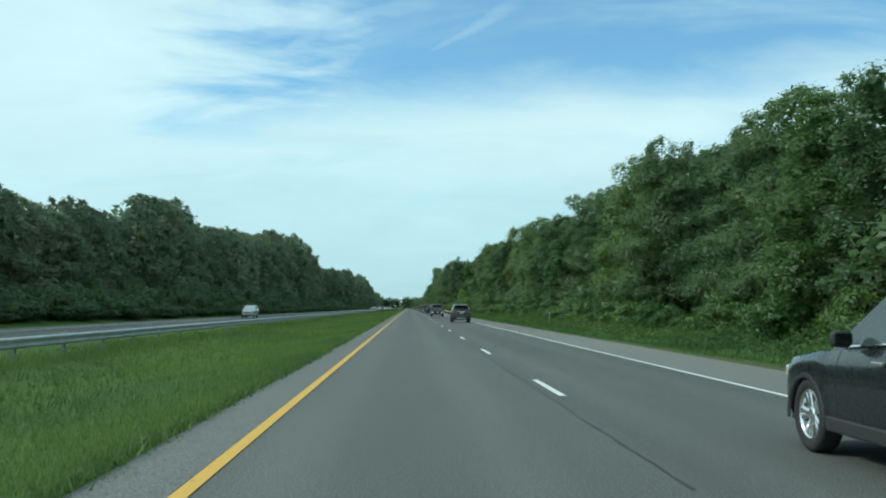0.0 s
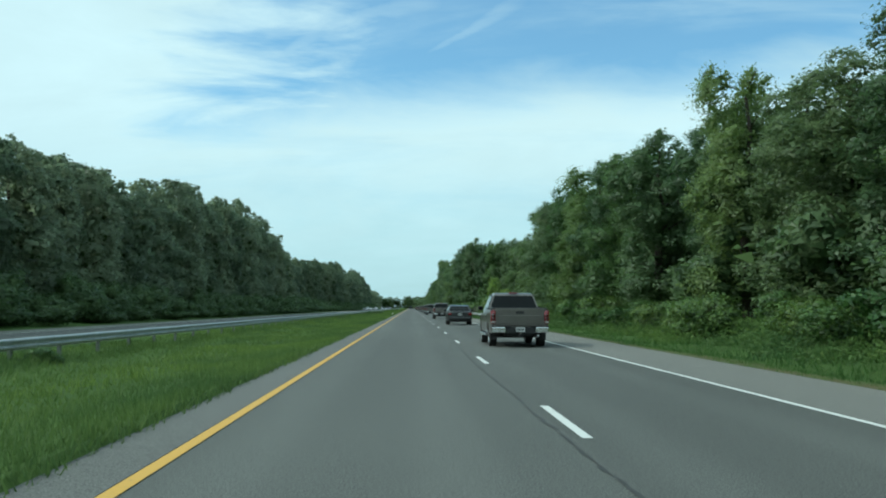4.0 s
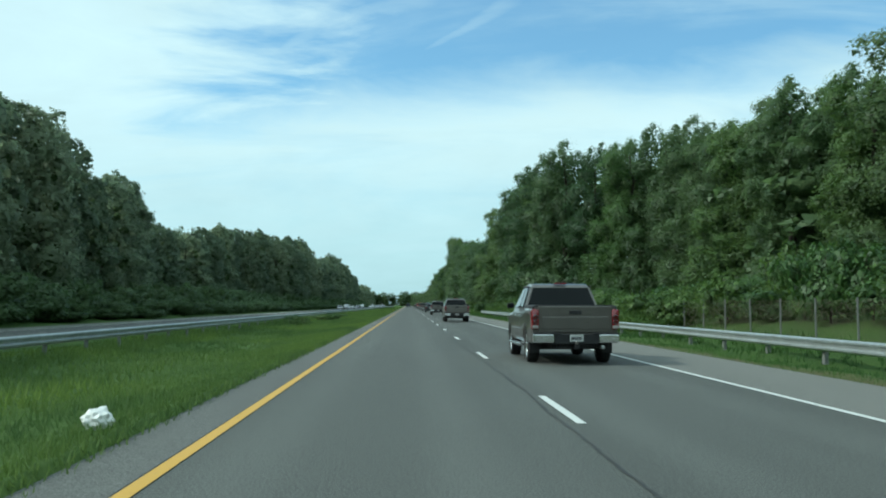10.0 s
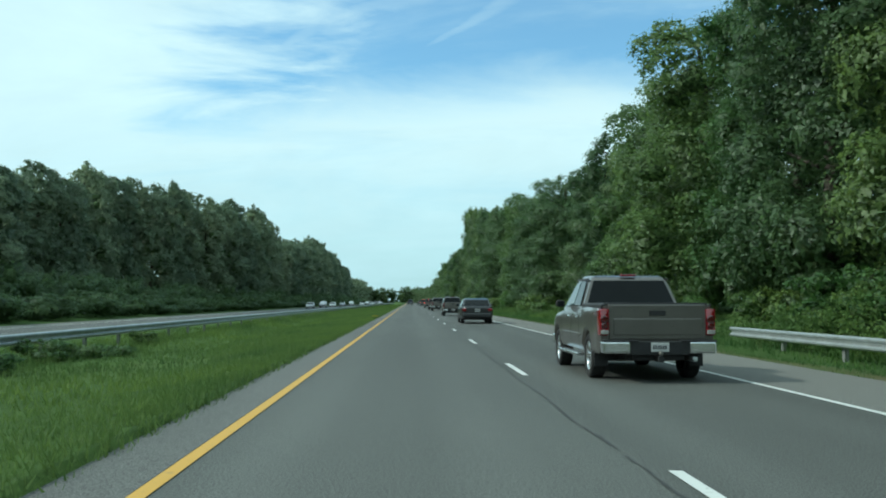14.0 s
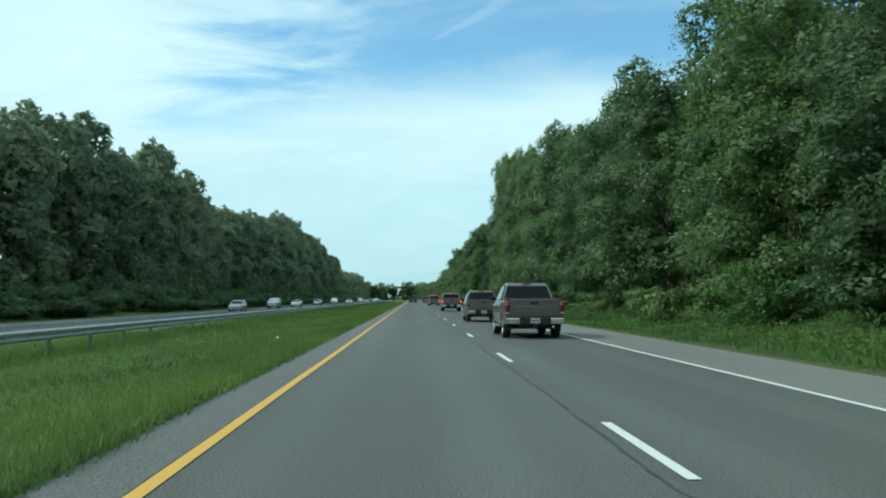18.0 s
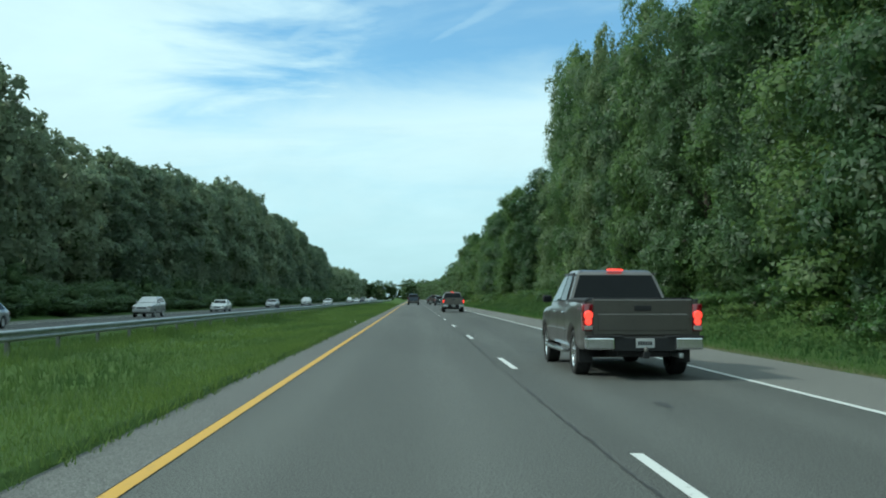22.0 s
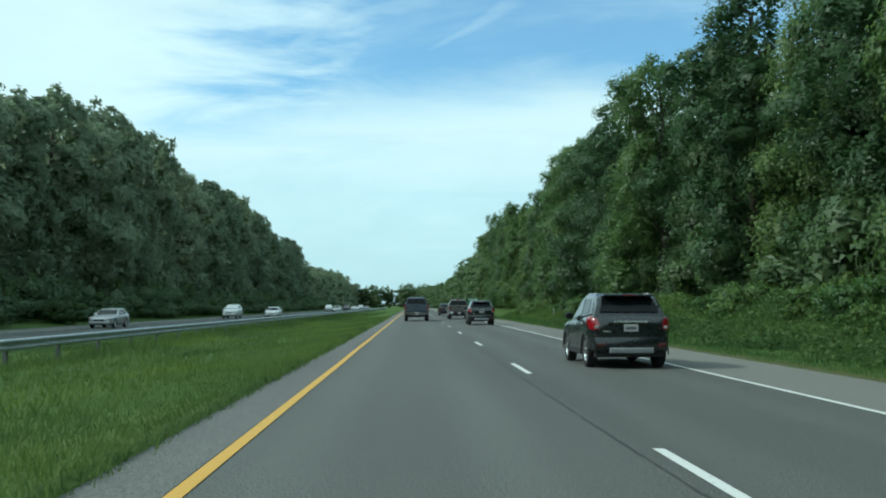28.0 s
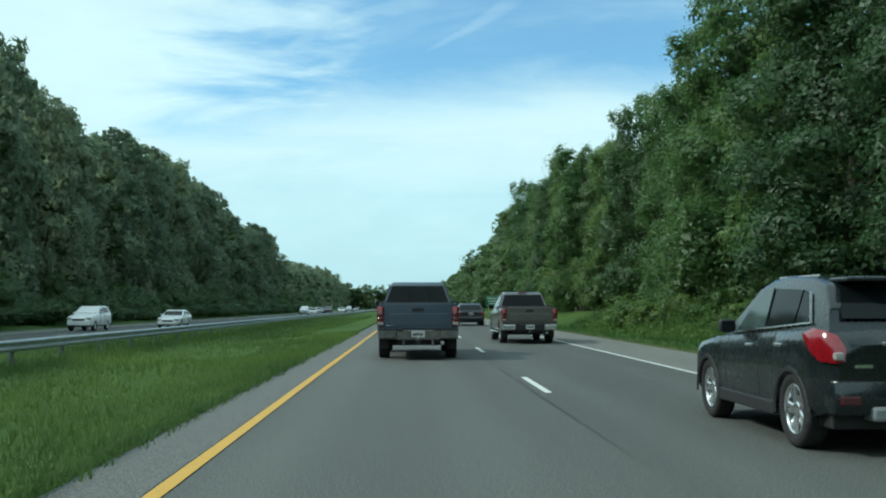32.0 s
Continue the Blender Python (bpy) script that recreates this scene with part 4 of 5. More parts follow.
M_clearglass = plain("side_car_glass", (0.035, 0.052, 0.052), 0.05, 0.0, 0.2, 2.0, 0.5)
M_rubber = plain("tyre_rubber", (0.022, 0.022, 0.022), 0.85, 0, 0.3, 20.0, 0.3)
M_trim = plain("black_plastic_trim", (0.018, 0.018, 0.019), 0.6, 0, 0.25, 15.0, 0.4)
M_chrome = plain("chrome", (0.70, 0.71, 0.72), 0.16, 0.95, 0.08, 5.0)
M_alloy = plain("alloy_rim", (0.55, 0.56, 0.57), 0.28, 0.9, 0.1, 8.0)
M_red = lamp_glass("red_tail_lamp", (0.22, 0.004, 0.010))
M_reddark = lamp_glass("dark_red_lamp_lens", (0.075, 0.003, 0.006))
M_redlit = lamp_glass("lit_brake_lamp", (0.35, 0.01, 0.012))
lit_bsdf = M_redlit.node_tree.nodes["Principled BSDF"]
lit_bsdf.inputs["Emission Color"].default_value, lit_bsdf.inputs["Emission Strength"].default_value = (1.0, 0.05, 0.03, 1), 2.0
M_clear = lamp_glass("clear_lamp", (0.40, 0.38, 0.36))
M_plate = plain("number_plate_white", (0.5, 0.5, 0.49), 0.45, 0, 0.08, 30.0)
M_ink = plain("plate_ink", (0.03, 0.03, 0.035), 0.6)
M_dullsteel = plain("dull_steel", (0.13, 0.125, 0.115), 0.5, 0.5, 0.3, 7.0)
M_skid = plain("grey_skid_plate", (0.26, 0.27, 0.28), 0.45, 0.3)


def smooth_part(ob):
    ob.data.polygons.foreach_set("use_smooth", np.ones(len(ob.data.polygons), bool))
    ob.data.set_sharp_from_angle(angle=radians(32))
    return ob


def poly_part(name, pts, depth, mat, parent, label=""):
    """A flat panel from a ring of points, thickened along its normal towards -normal."""
    bm = bmesh.new()
    a = [bm.verts.new(p) for p in pts]
    f = bm.faces.new(a)
    f.normal_update()
    n = f.normal.copy()
    b = [bm.verts.new(Vector(p) - n * depth) for p in pts]
    bm.faces.new(b[::-1])
    k = len(a)
    for i in range(k):
        bm.faces.new((a[(i + 1) % k], a[i], b[i], b[(i + 1) % k]))
    return part(name, bm, mat, parent, label)


def box_part(name, x0, x1, y0, y1, z0, z1, mat, parent, label="", bevel=0.012):
    bm = bmesh.new()
    box(bm, x0, x1, y0, y1, z0, z1, bevel)
    return part(name, bm, mat, parent, label)


def lathe(profile, n=28):
    """Rings (radius, x) about the x axis, closed as a strip."""
    vs, qs = [], []
    for r, x in profile:
        for i in range(n):
            a = 2 * math.pi * i / n
            vs.append((x, math.cos(a) * r, math.sin(a) * r))
    for j in range(len(profile) - 1):
        for i in range(n):
            qs.append((j * n + i, j * n + (i + 1) % n, (j + 1) * n + (i + 1) % n, (j + 1) * n + i))
    return vs, qs


wheel_meshes = {}


def wheel_mesh(r, w, spokes, rim_mat):
    key = (r, w, spokes, rim_mat.name)
    if key in wheel_meshes:
        return wheel_meshes[key]
    rr = r * 0.675
    h = w / 2
    tyre = array_mesh("tyre", *lathe([(rr, -h * 0.8), (rr + 0.02, -h), (r - 0.035, -h), (r - 0.008, -h * 0.82), (r, -h * 0.5), (r - 0.006, -h * 0.1), (r, h * 0.1), (r, h * 0.5), (r - 0.008, h * 0.82), (r - 0.035, h), (rr + 0.02, h), (rr, h * 0.8)]), M_rubber, True)
    # rim facing -x: lip, barrel, hub and spokes
    vs, qs = lathe([(rr, h * 0.7), (rr, -h * 0.86), (rr - 0.018, -h * 0.90), (rr - 0.03, -h * 0.66), (rr - 0.034, h * 0.2), (0.03, h * 0.2)])
    hv, hq = lathe([(0.085, h * 0.1), (0.08, -h * 0.62), (0.05, -h * 0.72), (0.003, -h * 0.74)], 14)
    qs += [tuple(i + len(vs) for i in q) for q in hq]
    vs += hv
    for s in range(spokes):
        for off in (-0.13, 0.13):
            a = 2 * math.pi * s / spokes
            ring = []
            for rad, wid, x in ((0.05, 0.030, -h * 0.62), (rr - 0.015, 0.024, -h * 0.78)):
                for sx, sw in ((0, -1), (0, 1), (0.03, 1), (0.03, -1)):
                    t = a + off * (0.4 + 0.9 * rad / rr)
                    ca, sa = math.cos(t), math.sin(t)
                    ring.append((x + sx, ca * rad - sa * wid * 1.35 * sw, sa * rad + ca * wid * 1.35 * sw))
            o = len(vs)
            vs += ring
            qs += [(o, o + 1, o + 5, o + 4), (o + 1, o + 2, o + 6, o + 5), (o + 2, o + 3, o + 7, o + 6), (o + 3, o, o + 4, o + 7)]
    rim = array_mesh("rim", vs, qs, rim_mat)
    bv, bq = lathe([(rr - 0.06, h * 0.1), (0.05, h * 0.05)], 18)
    disc = array_mesh("brake_disc", bv, bq, M_trim)
    wheel_meshes[key] = (tyre, rim, disc)
    return wheel_meshes[key]


def add_wheels(top, track, y_list, r, w, spokes=6, rim_mat=None):
    tyre, rim, disc = wheel_mesh(r, w, spokes, rim_mat or M_alloy)
    for y in y_list:
        for sx in (-1, 1):
            o = new("wheel", tyre)
            o["label"] = "black rubber tyre"
            o.parent = top
            o.matrix_basis = pose(sx * track, y, r, 0, 0, 0 if sx < 0 else 180)
            for nm, me in (("rim", rim), ("brake_disc", disc)):
                c = new(nm, me)
                c.parent = o


def lower_body(name, top, mat, zt, hw, wheels, arch, sill, y0, y1, n=72, tuck=0.05):
    """Body below the windows: stations along y, with the wheel arches cut into the lower edge."""
    bm = bmesh.new()
    rings = []
    for i in range(n + 1):
        y = y0 + (y1 - y0) * i / n
        zb = sill + 0.10 * max(0, 1 - (y - y0) / 0.35) + 0.06 * max(0, 1 - (y1 - y) / 0.35)
        for wy in wheels:
            d = abs(y - wy)
            if d < arch[0]:
                zb = max(zb, arch[1] + math.sqrt(arch[0] ** 2 - d * d))
        t = float(np.interp(y, *zt))
        h = float(np.interp(y, *hw))
        zb = min(zb, t - 0.12)
        k = t - zb
        flare = 0.02 * max((1 - min(1, max(0, abs(y - wy) - arch[0]) / 0.12)) for wy in wheels)
        half = [(h - tuck + flare, zb), (h + flare, zb + k * 0.12), (h + 0.012, zb + k * 0.45), (h + 0.008, zb + k * 0.68), (h - 0.012, zb + k * 0.86), (h - 0.045, t - 0.012), (h - 0.11, t), (h * 0.5, t + 0.018), (0.0, t + 0.025)]
        ring = [bm.verts.new((-x, y, z)) for x, z in half] + [bm.verts.new((x, y, z)) for x, z in half[-2::-1]]
        rings.append(ring)
    for a, b in zip(rings, rings[1:]):
        for i in range(len(a) - 1):
            bm.faces.new((a[i], a[i + 1], b[i + 1], b[i]))
        bm.faces.new((a[-1], a[0], b[0], b[-1]))
    bm.faces.new(rings[0][::-1])
    bm.faces.new(rings[-1])
    bmesh.ops.recalc_face_normals(bm, faces=bm.faces)
    return smooth_part(part(name, bm, mat, top))


class Cabin:
    """Greenhouse from a side outline (y, z), with its half-width running from w0 at z0 to w1 at z1."""

    def __init__(self, outline, z0, w0, z1, w1):
        self.outline, self.z0, self.w0, self.z1, self.w1 = outline, z0, w0, z1, w1

    def x(self, z):
        return self.w0 + (self.w1 - self.w0) * (z - self.z0) / (self.z1 - self.z0)

    def build(self, top, mat, bevel=0.06):
        bm = bmesh.new()
        L = [bm.verts.new((-self.x(z), y, z)) for y, z in self.outline]
        R = [bm.verts.new((self.x(z), y, z)) for y, z in self.outline]
        bm.faces.new(L)
        bm.faces.new(R[::-1])
        k = len(L)
        for i in range(k):
            bm.faces.new((L[i], R[i], R[(i + 1) % k], L[(i + 1) % k]))
        bmesh.ops.recalc_face_normals(bm, faces=bm.faces)
        es = [e for e in bm.edges if all(v.co.z > self.z0 + 0.05 for v in e.verts)]
        bmesh.ops.bevel(bm, geom=es, offset=bevel, segments=3, affect="EDGES", profile=0.6)
        return smooth_part(part("cabin", bm, mat, top))

    def side(self, name, pts, top, mat, proud=0.008, label=""):
        for s in (-1, 1):
            ring = [(s * (self.x(z) + proud), y, z) for y, z in pts]
            poly_part(name, ring[::-s] if s > 0 else ring, 0.02, mat, top, label)

    def cross(self, name, a, b, top, mat, inset, proud=0.008, label=""):
        """A pane across the car between two points (y, z) of the outline."""
        (ya, za), (yb, zb) = a, b
        n = Vector((0, zb - za, -(yb - ya))).normalized()
        if n.z < 0:
            n = -n
        o = n * proud
        wa, wb = self.x(za) - inset, self.x(zb) - inset
        ring = [(-wa, ya + o.y, za + o.z), (wa, ya + o.y, za + o.z), (wb, yb + o.y, zb + o.z), (-wb, yb + o.y, zb + o.z)]
        if (Vector(ring[1]) - Vector(ring[0])).cross(Vector(ring[2]) - Vector(ring[1])).dot(n) < 0:
            ring = ring[::-1]
        poly_part(name, ring, 0.02, mat, top, label)


def number_plate(top, x, y, z, w=0.305, h=0.152):
    p = box_part("number_plate", x - w / 2, x + w / 2, y - 0.012, y, z, z + h, M_plate, top, "white number plate with dark bars", 0.004)
    for i in range(6):
        bx = x - w / 2 + 0.03 + i * (w - 0.06) / 6
        box_part("bar", bx, bx + 0.028, y - 0.016, y - 0.011, z + 0.04, z + 0.105, M_ink, p, "", 0)
    return p


def door_seams(top, zt, h, ys, sill):
    """Narrow dark gaps between the doors, laid on the body's side."""
    for yy in ys:
        t = float(np.interp(yy, *zt))
        k = t - sill
        for s in (-1, 1):
            bm = bmesh.new()
            prev = None
            for x, z in ((h, sill + k * 0.12), (h + 0.006, sill + k * 0.28), (h + 0.012, sill + k * 0.45), (h + 0.008, sill + k * 0.68), (h - 0.012, sill + k * 0.86), (h - 0.045, t - 0.012)):
                cur = [bm.verts.new((s * (x + e), yy + d, z)) for d, e in ((-0.005, 0.0015), (0.005, 0.0015), (0.005, -0.012), (-0.005, -0.012))]
                if prev:
                    for i in range(4):
                        bm.faces.new((prev[i], prev[(i + 1) % 4], cur[(i + 1) % 4], cur[i]))
                prev = cur
            bmesh.ops.recalc_face_normals(bm, faces=bm.faces)
            part("door_seam", bm, M_trim, top)


def mirrors(top, x, y, z, mat):
    for s in (-1, 1):
        bm = bmesh.new()
        bmesh.ops.create_icosphere(bm, subdivisions=3, radius=1.0)
        for v in bm.verts:
            d = v.co
            p = [math.copysign(abs(c) ** 0.6, c) for c in d]
            v.co = Vector((s * (x + 0.095) + p[0] * 0.095, y + (p[1] * 0.075 if p[1] > 0 else p[1] * 0.03), z + 0.085 + p[2] * 0.075))
        m = smooth_part(part("wing_mirror", bm, mat, top))
        box_part("mirror_glass", s * (x + 0.095) - 0.07, s * (x + 0.095) + 0.07, y - 0.036, y - 0.026, z + 0.035, z + 0.135, M_glass, m, "", 0.002)


def handles(top, x, spots, mat):
    for yy, z in spots:
        for s in (-1, 1):
            box_part("door_handle", min(s * x, s * (x + 0.035)), max(s * x, s * (x + 0.035)), yy - 0.09, yy + 0.09, z, z + 0.035, mat, top, "", 0.008)


def pickup(m, mat, label, old=False, lit=False):
    """Crew-cab pickup; origin on the ground under the rear axle, front towards +y."""
    top = empty("pickup_truck", m)
    tagged(top, label, "pickup truck")
    wb = 3.45
    hw = 0.98 if not old else 0.95
    lower_body("body", top, mat, ((-1.12, 0.72, 0.76, 2.75, 2.95, 4.15, 4.42), (1.30, 1.30, 1.23, 1.21, 1.19, 1.10, 0.92)), ((-1.12, -0.9, 3.7, 4.2, 4.42), (hw - 0.03, hw, hw, hw - 0.04, hw - 0.16)), (0, wb), (0.50, 0.36), 0.47, -1.12, 4.42, 80)
    cab = Cabin([(0.74, 1.2), (0.98, 1.80), (1.12, 1.87), (1.95, 1.88), (2.2, 1.83), (2.95, 1.2)], 1.2, hw - 0.05, 1.88, hw - 0.29)
    cab.build(top, mat, 0.09)
    cab.side("side_window", [(1.02, 1.29), (1.70, 1.29), (1.70, 1.76), (1.34, 1.76), (1.20, 1.72)], top, M_glass)
    cab.side("side_window", [(1.78, 1.29), (2.70, 1.27), (2.34, 1.60), (2.18, 1.73), (1.78, 1.76)], top, M_clearglass)
    cab.side("rain_deflector", [(0.98, 1.775), (2.14, 1.775), (2.14, 1.81), (1.02, 1.81)], top, M_trim, 0.03, "dark smoked rain deflector")
    cab.cross("rear_window", (0.765, 1.265), (0.965, 1.765), top, M_glass, 0.055, 0.012, "dark tinted rear window")
    if old:
        for xx in (-0.25, 0.25):
            o = box_part("window_bar", xx - 0.012, xx + 0.012, 0.80, 0.93, 1.32, 1.70, M_trim, top, "", 0)
    cab.cross("windscreen", (2.86, 1.27), (2.26, 1.78), top, M_glass, 0.08, 0.012)
    # load bed: dark cover between body-coloured rails
    box_part("bed_cover", -hw + 0.09, hw - 0.09, -1.02, 0.70, 1.20, 1.345, M_trim, top, "black load bed cover", 0.02)
    for s in (-1, 1):
        box_part("bed_rail", min(s * (hw - 0.10), s * (hw - 0.03)), max(s * (hw - 0.10), s * (hw - 0.03)), -1.10, 0.71, 1.25, 1.325, M_trim if not old else mat, top, "", 0.02)
    gate = box_part("tailgate", -hw + 0.15, hw - 0.15, -1.165, -1.06, 0.72, 1.325, mat, top, "", 0.022)
    bm = bmesh.new()
    box(bm, -hw + 0.23, hw - 0.23, -1.176, -1.15, 0.80, 1.08, 0.012)
    part("pressed_panel", bm, mat, gate)
    box_part("tailgate_handle", -0.14, 0.14, -1.178, -1.155, 1.13, 1.22, M_trim, gate, "black recessed tailgate handle", 0.01)
    box_part("top_edge", -hw + 0.16, hw - 0.16, -1.16, -1.04, 1.318, 1.345, M_trim, gate, "", 0.008)
    if old:
        box_part("badge", -hw + 0.22, -hw + 0.44, -1.172, -1.16, 0.80, 0.835, M_chrome, gate, "small chrome badge", 0)
    else:
        box_part("emblem", -0.60, -0.54, -1.172, -1.16, 1.02, 1.05, M_chrome, gate, "", 0)
    # tail lamps at the corners
    for s in (-1, 1):
        a, b = sorted((s * (hw - 0.16), s * (hw + 0.012)))
        bm = bmesh.new()
        box(bm, a, b, -1.185, -0.95, 0.79, 1.25, 0.035)
        lamp = smooth_part(part("tail_lamp", bm, M_red, top, "red tail lamp with clear lower lens"))
        for zz, hh in ((1.06, 0.075), (0.955, 0.06)):
            cx = (a + b) / 2
            vs, qs = lathe([(0.002, -0.006), (hh * 0.7, -0.0055), (hh, -0.003), (hh, 0.01)], 18)
            lens = new("lens", array_mesh("lens", [(cx + v[1], -1.182 + v[0], zz + v[2]) for v in vs], qs, M_redlit if lit else M_reddark, True))
            lens.parent = lamp
        box_part("reversing_lens", a + 0.018, b - 0.018, -1.194, -1.17, 0.815, 0.885, M_clear, lamp, "", 0.008)
        # small two-tone mark on the bed side
        if not old:
            for k, mm in enumerate((M_red, M_skid)):
                y0 = -0.66 - 0.075 * k
                a2, b2 = sorted((s * (hw - 0.01), s * (hw + 0.016)))
                box_part("decal_mark", a2, b2, y0 - 0.06, y0, 1.135, 1.19, mm, top, "", 0)
    if not old:
        box_part("brake_lamp", -0.15, 0.15, 1.0, 1.06, 1.850, 1.888, M_redlit if lit else M_red, top, "red high brake lamp", 0.01)
    # bumper: chrome ends and black step
    bmat = M_chrome if not old else M_dullsteel
    for s in (-1, 1):
        a, b = sorted((s * 0.50, s * (hw - 0.02)))
        box_part("bumper_end", a, b, -1.34, -1.06, 0.50, 0.70, bmat, top, "chrome bumper end" if not old else "dull steel bumper end", 0.03)
        a, b = sorted((s * 0.36, s * 0.98 * hw))
        box_part("bumper_pad", a, b, -1.345, -1.1, 0.69, 0.725, M_trim, top, "", 0.01)
    box_part("bumper_step", -0.51, 0.51, -1.31, -1.06, 0.47, 0.70, M_trim if not old else M_dullsteel, top, "black bumper step" if not old else "dull steel bumper step", 0.015)
    number_plate(top, 0.0, -1.312, 0.53)
    hitch = box_part("tow_hitch", -0.05, 0.05, -1.40, -1.1, 0.36, 0.46, M_trim, top, "", 0.006)
    box_part("hitch_bar", -0.42, 0.42, -1.16, -1.08, 0.38, 0.46, M_trim, hitch, "", 0.008)
    vs, qs = lathe([(0.002, -0.045), (0.03, -0.03), (0.04, 0.0), (0.03, 0.03), (0.012, 0.045)], 14)
    ball = new("tow_ball", array_mesh("tow_ball", [(v[1], -1.38 + v[2], 0.50 + v[0]) for v in vs], qs, M_dullsteel, True))
    ball.parent = hitch
    if old:
        for s in (-1, 1):
            box_part("tow_hook", s * 0.34 - 0.025, s * 0.34 + 0.025, -1.36, -1.24, 0.34, 0.48, M_dullsteel, top, "", 0.012)
    box_part("exhaust", hw - 0.42, hw - 0.34, -1.30, -0.4, 0.36, 0.44, M_steel, top, "", 0.02)
    # chassis, axle and dark wheel housings
    box_part("chassis", -0.50, 0.50, -1.0, 4.1, 0.36, 0.60, M_trim, top, "", 0.02)
    box_part("rear_axle", -0.75, 0.75, -0.09, 0.09, 0.30, 0.48, M_trim, top, "", 0.03)
    for wy in (0, wb):
        box_part("wheel_housing", -hw + 0.07, hw - 0.07, wy - 0.49, wy + 0.49, 0.50, 0.88, M_trim, top, "", 0.02)
    for s in (-1, 1):
        a, b = sorted((s * (hw - 0.26), s * (hw - 0.02)))
        box_part("mud_flap", a, b, -0.53, -0.50, 0.24, 0.60, M_trim, top, "", 0.004)
        if not old:
            a, b = sorted((s * (hw - 0.06), s * (hw + 0.10)))
            box_part("running_board", a, b, 0.62, 2.80, 0.36, 0.43, M_chrome, top, "chrome running board", 0.025)
    door_seams(top, ((0.76, 2.75, 2.95), (1.23, 1.21, 1.19)), hw, (0.84, 1.74, 2.86), 0.47)
    for s in (-1, 1):
        a, b = sorted((s * (hw - 0.01), s * (hw + 0.022)))
        box_part("side_moulding", a, b, 0.62, 2.86, 0.74, 0.78, mat, top, "", 0.006)
    handles(top, hw, ((0.98, 1.06), (1.96, 1.06)), M_chrome if not old else M_trim)
    mirrors(top, hw - 0.01, 2.52, 1.24, M_trim)
    for s in (-1, 1):
        a, b = sorted((s * 0.50, s * 0.86))
        box_part("headlamp", a, b, 4.30, 4.44, 0.78, 0.98, M_clear, top, "", 0.02)
    box_part("grille", -0.48, 0.48, 4.36, 4.46, 0.74, 1.0, M_chrome, top, "", 0.02)
    box_part("front_bumper", -hw + 0.05, hw - 0.05, 4.34, 4.56, 0.44, 0.66, M_chrome, top, "", 0.04)
    add_wheels(top, hw - 0.14, (0, wb), 0.40, 0.26, 6 if not old else 5, M_chrome if not old else M_skid)
    return top


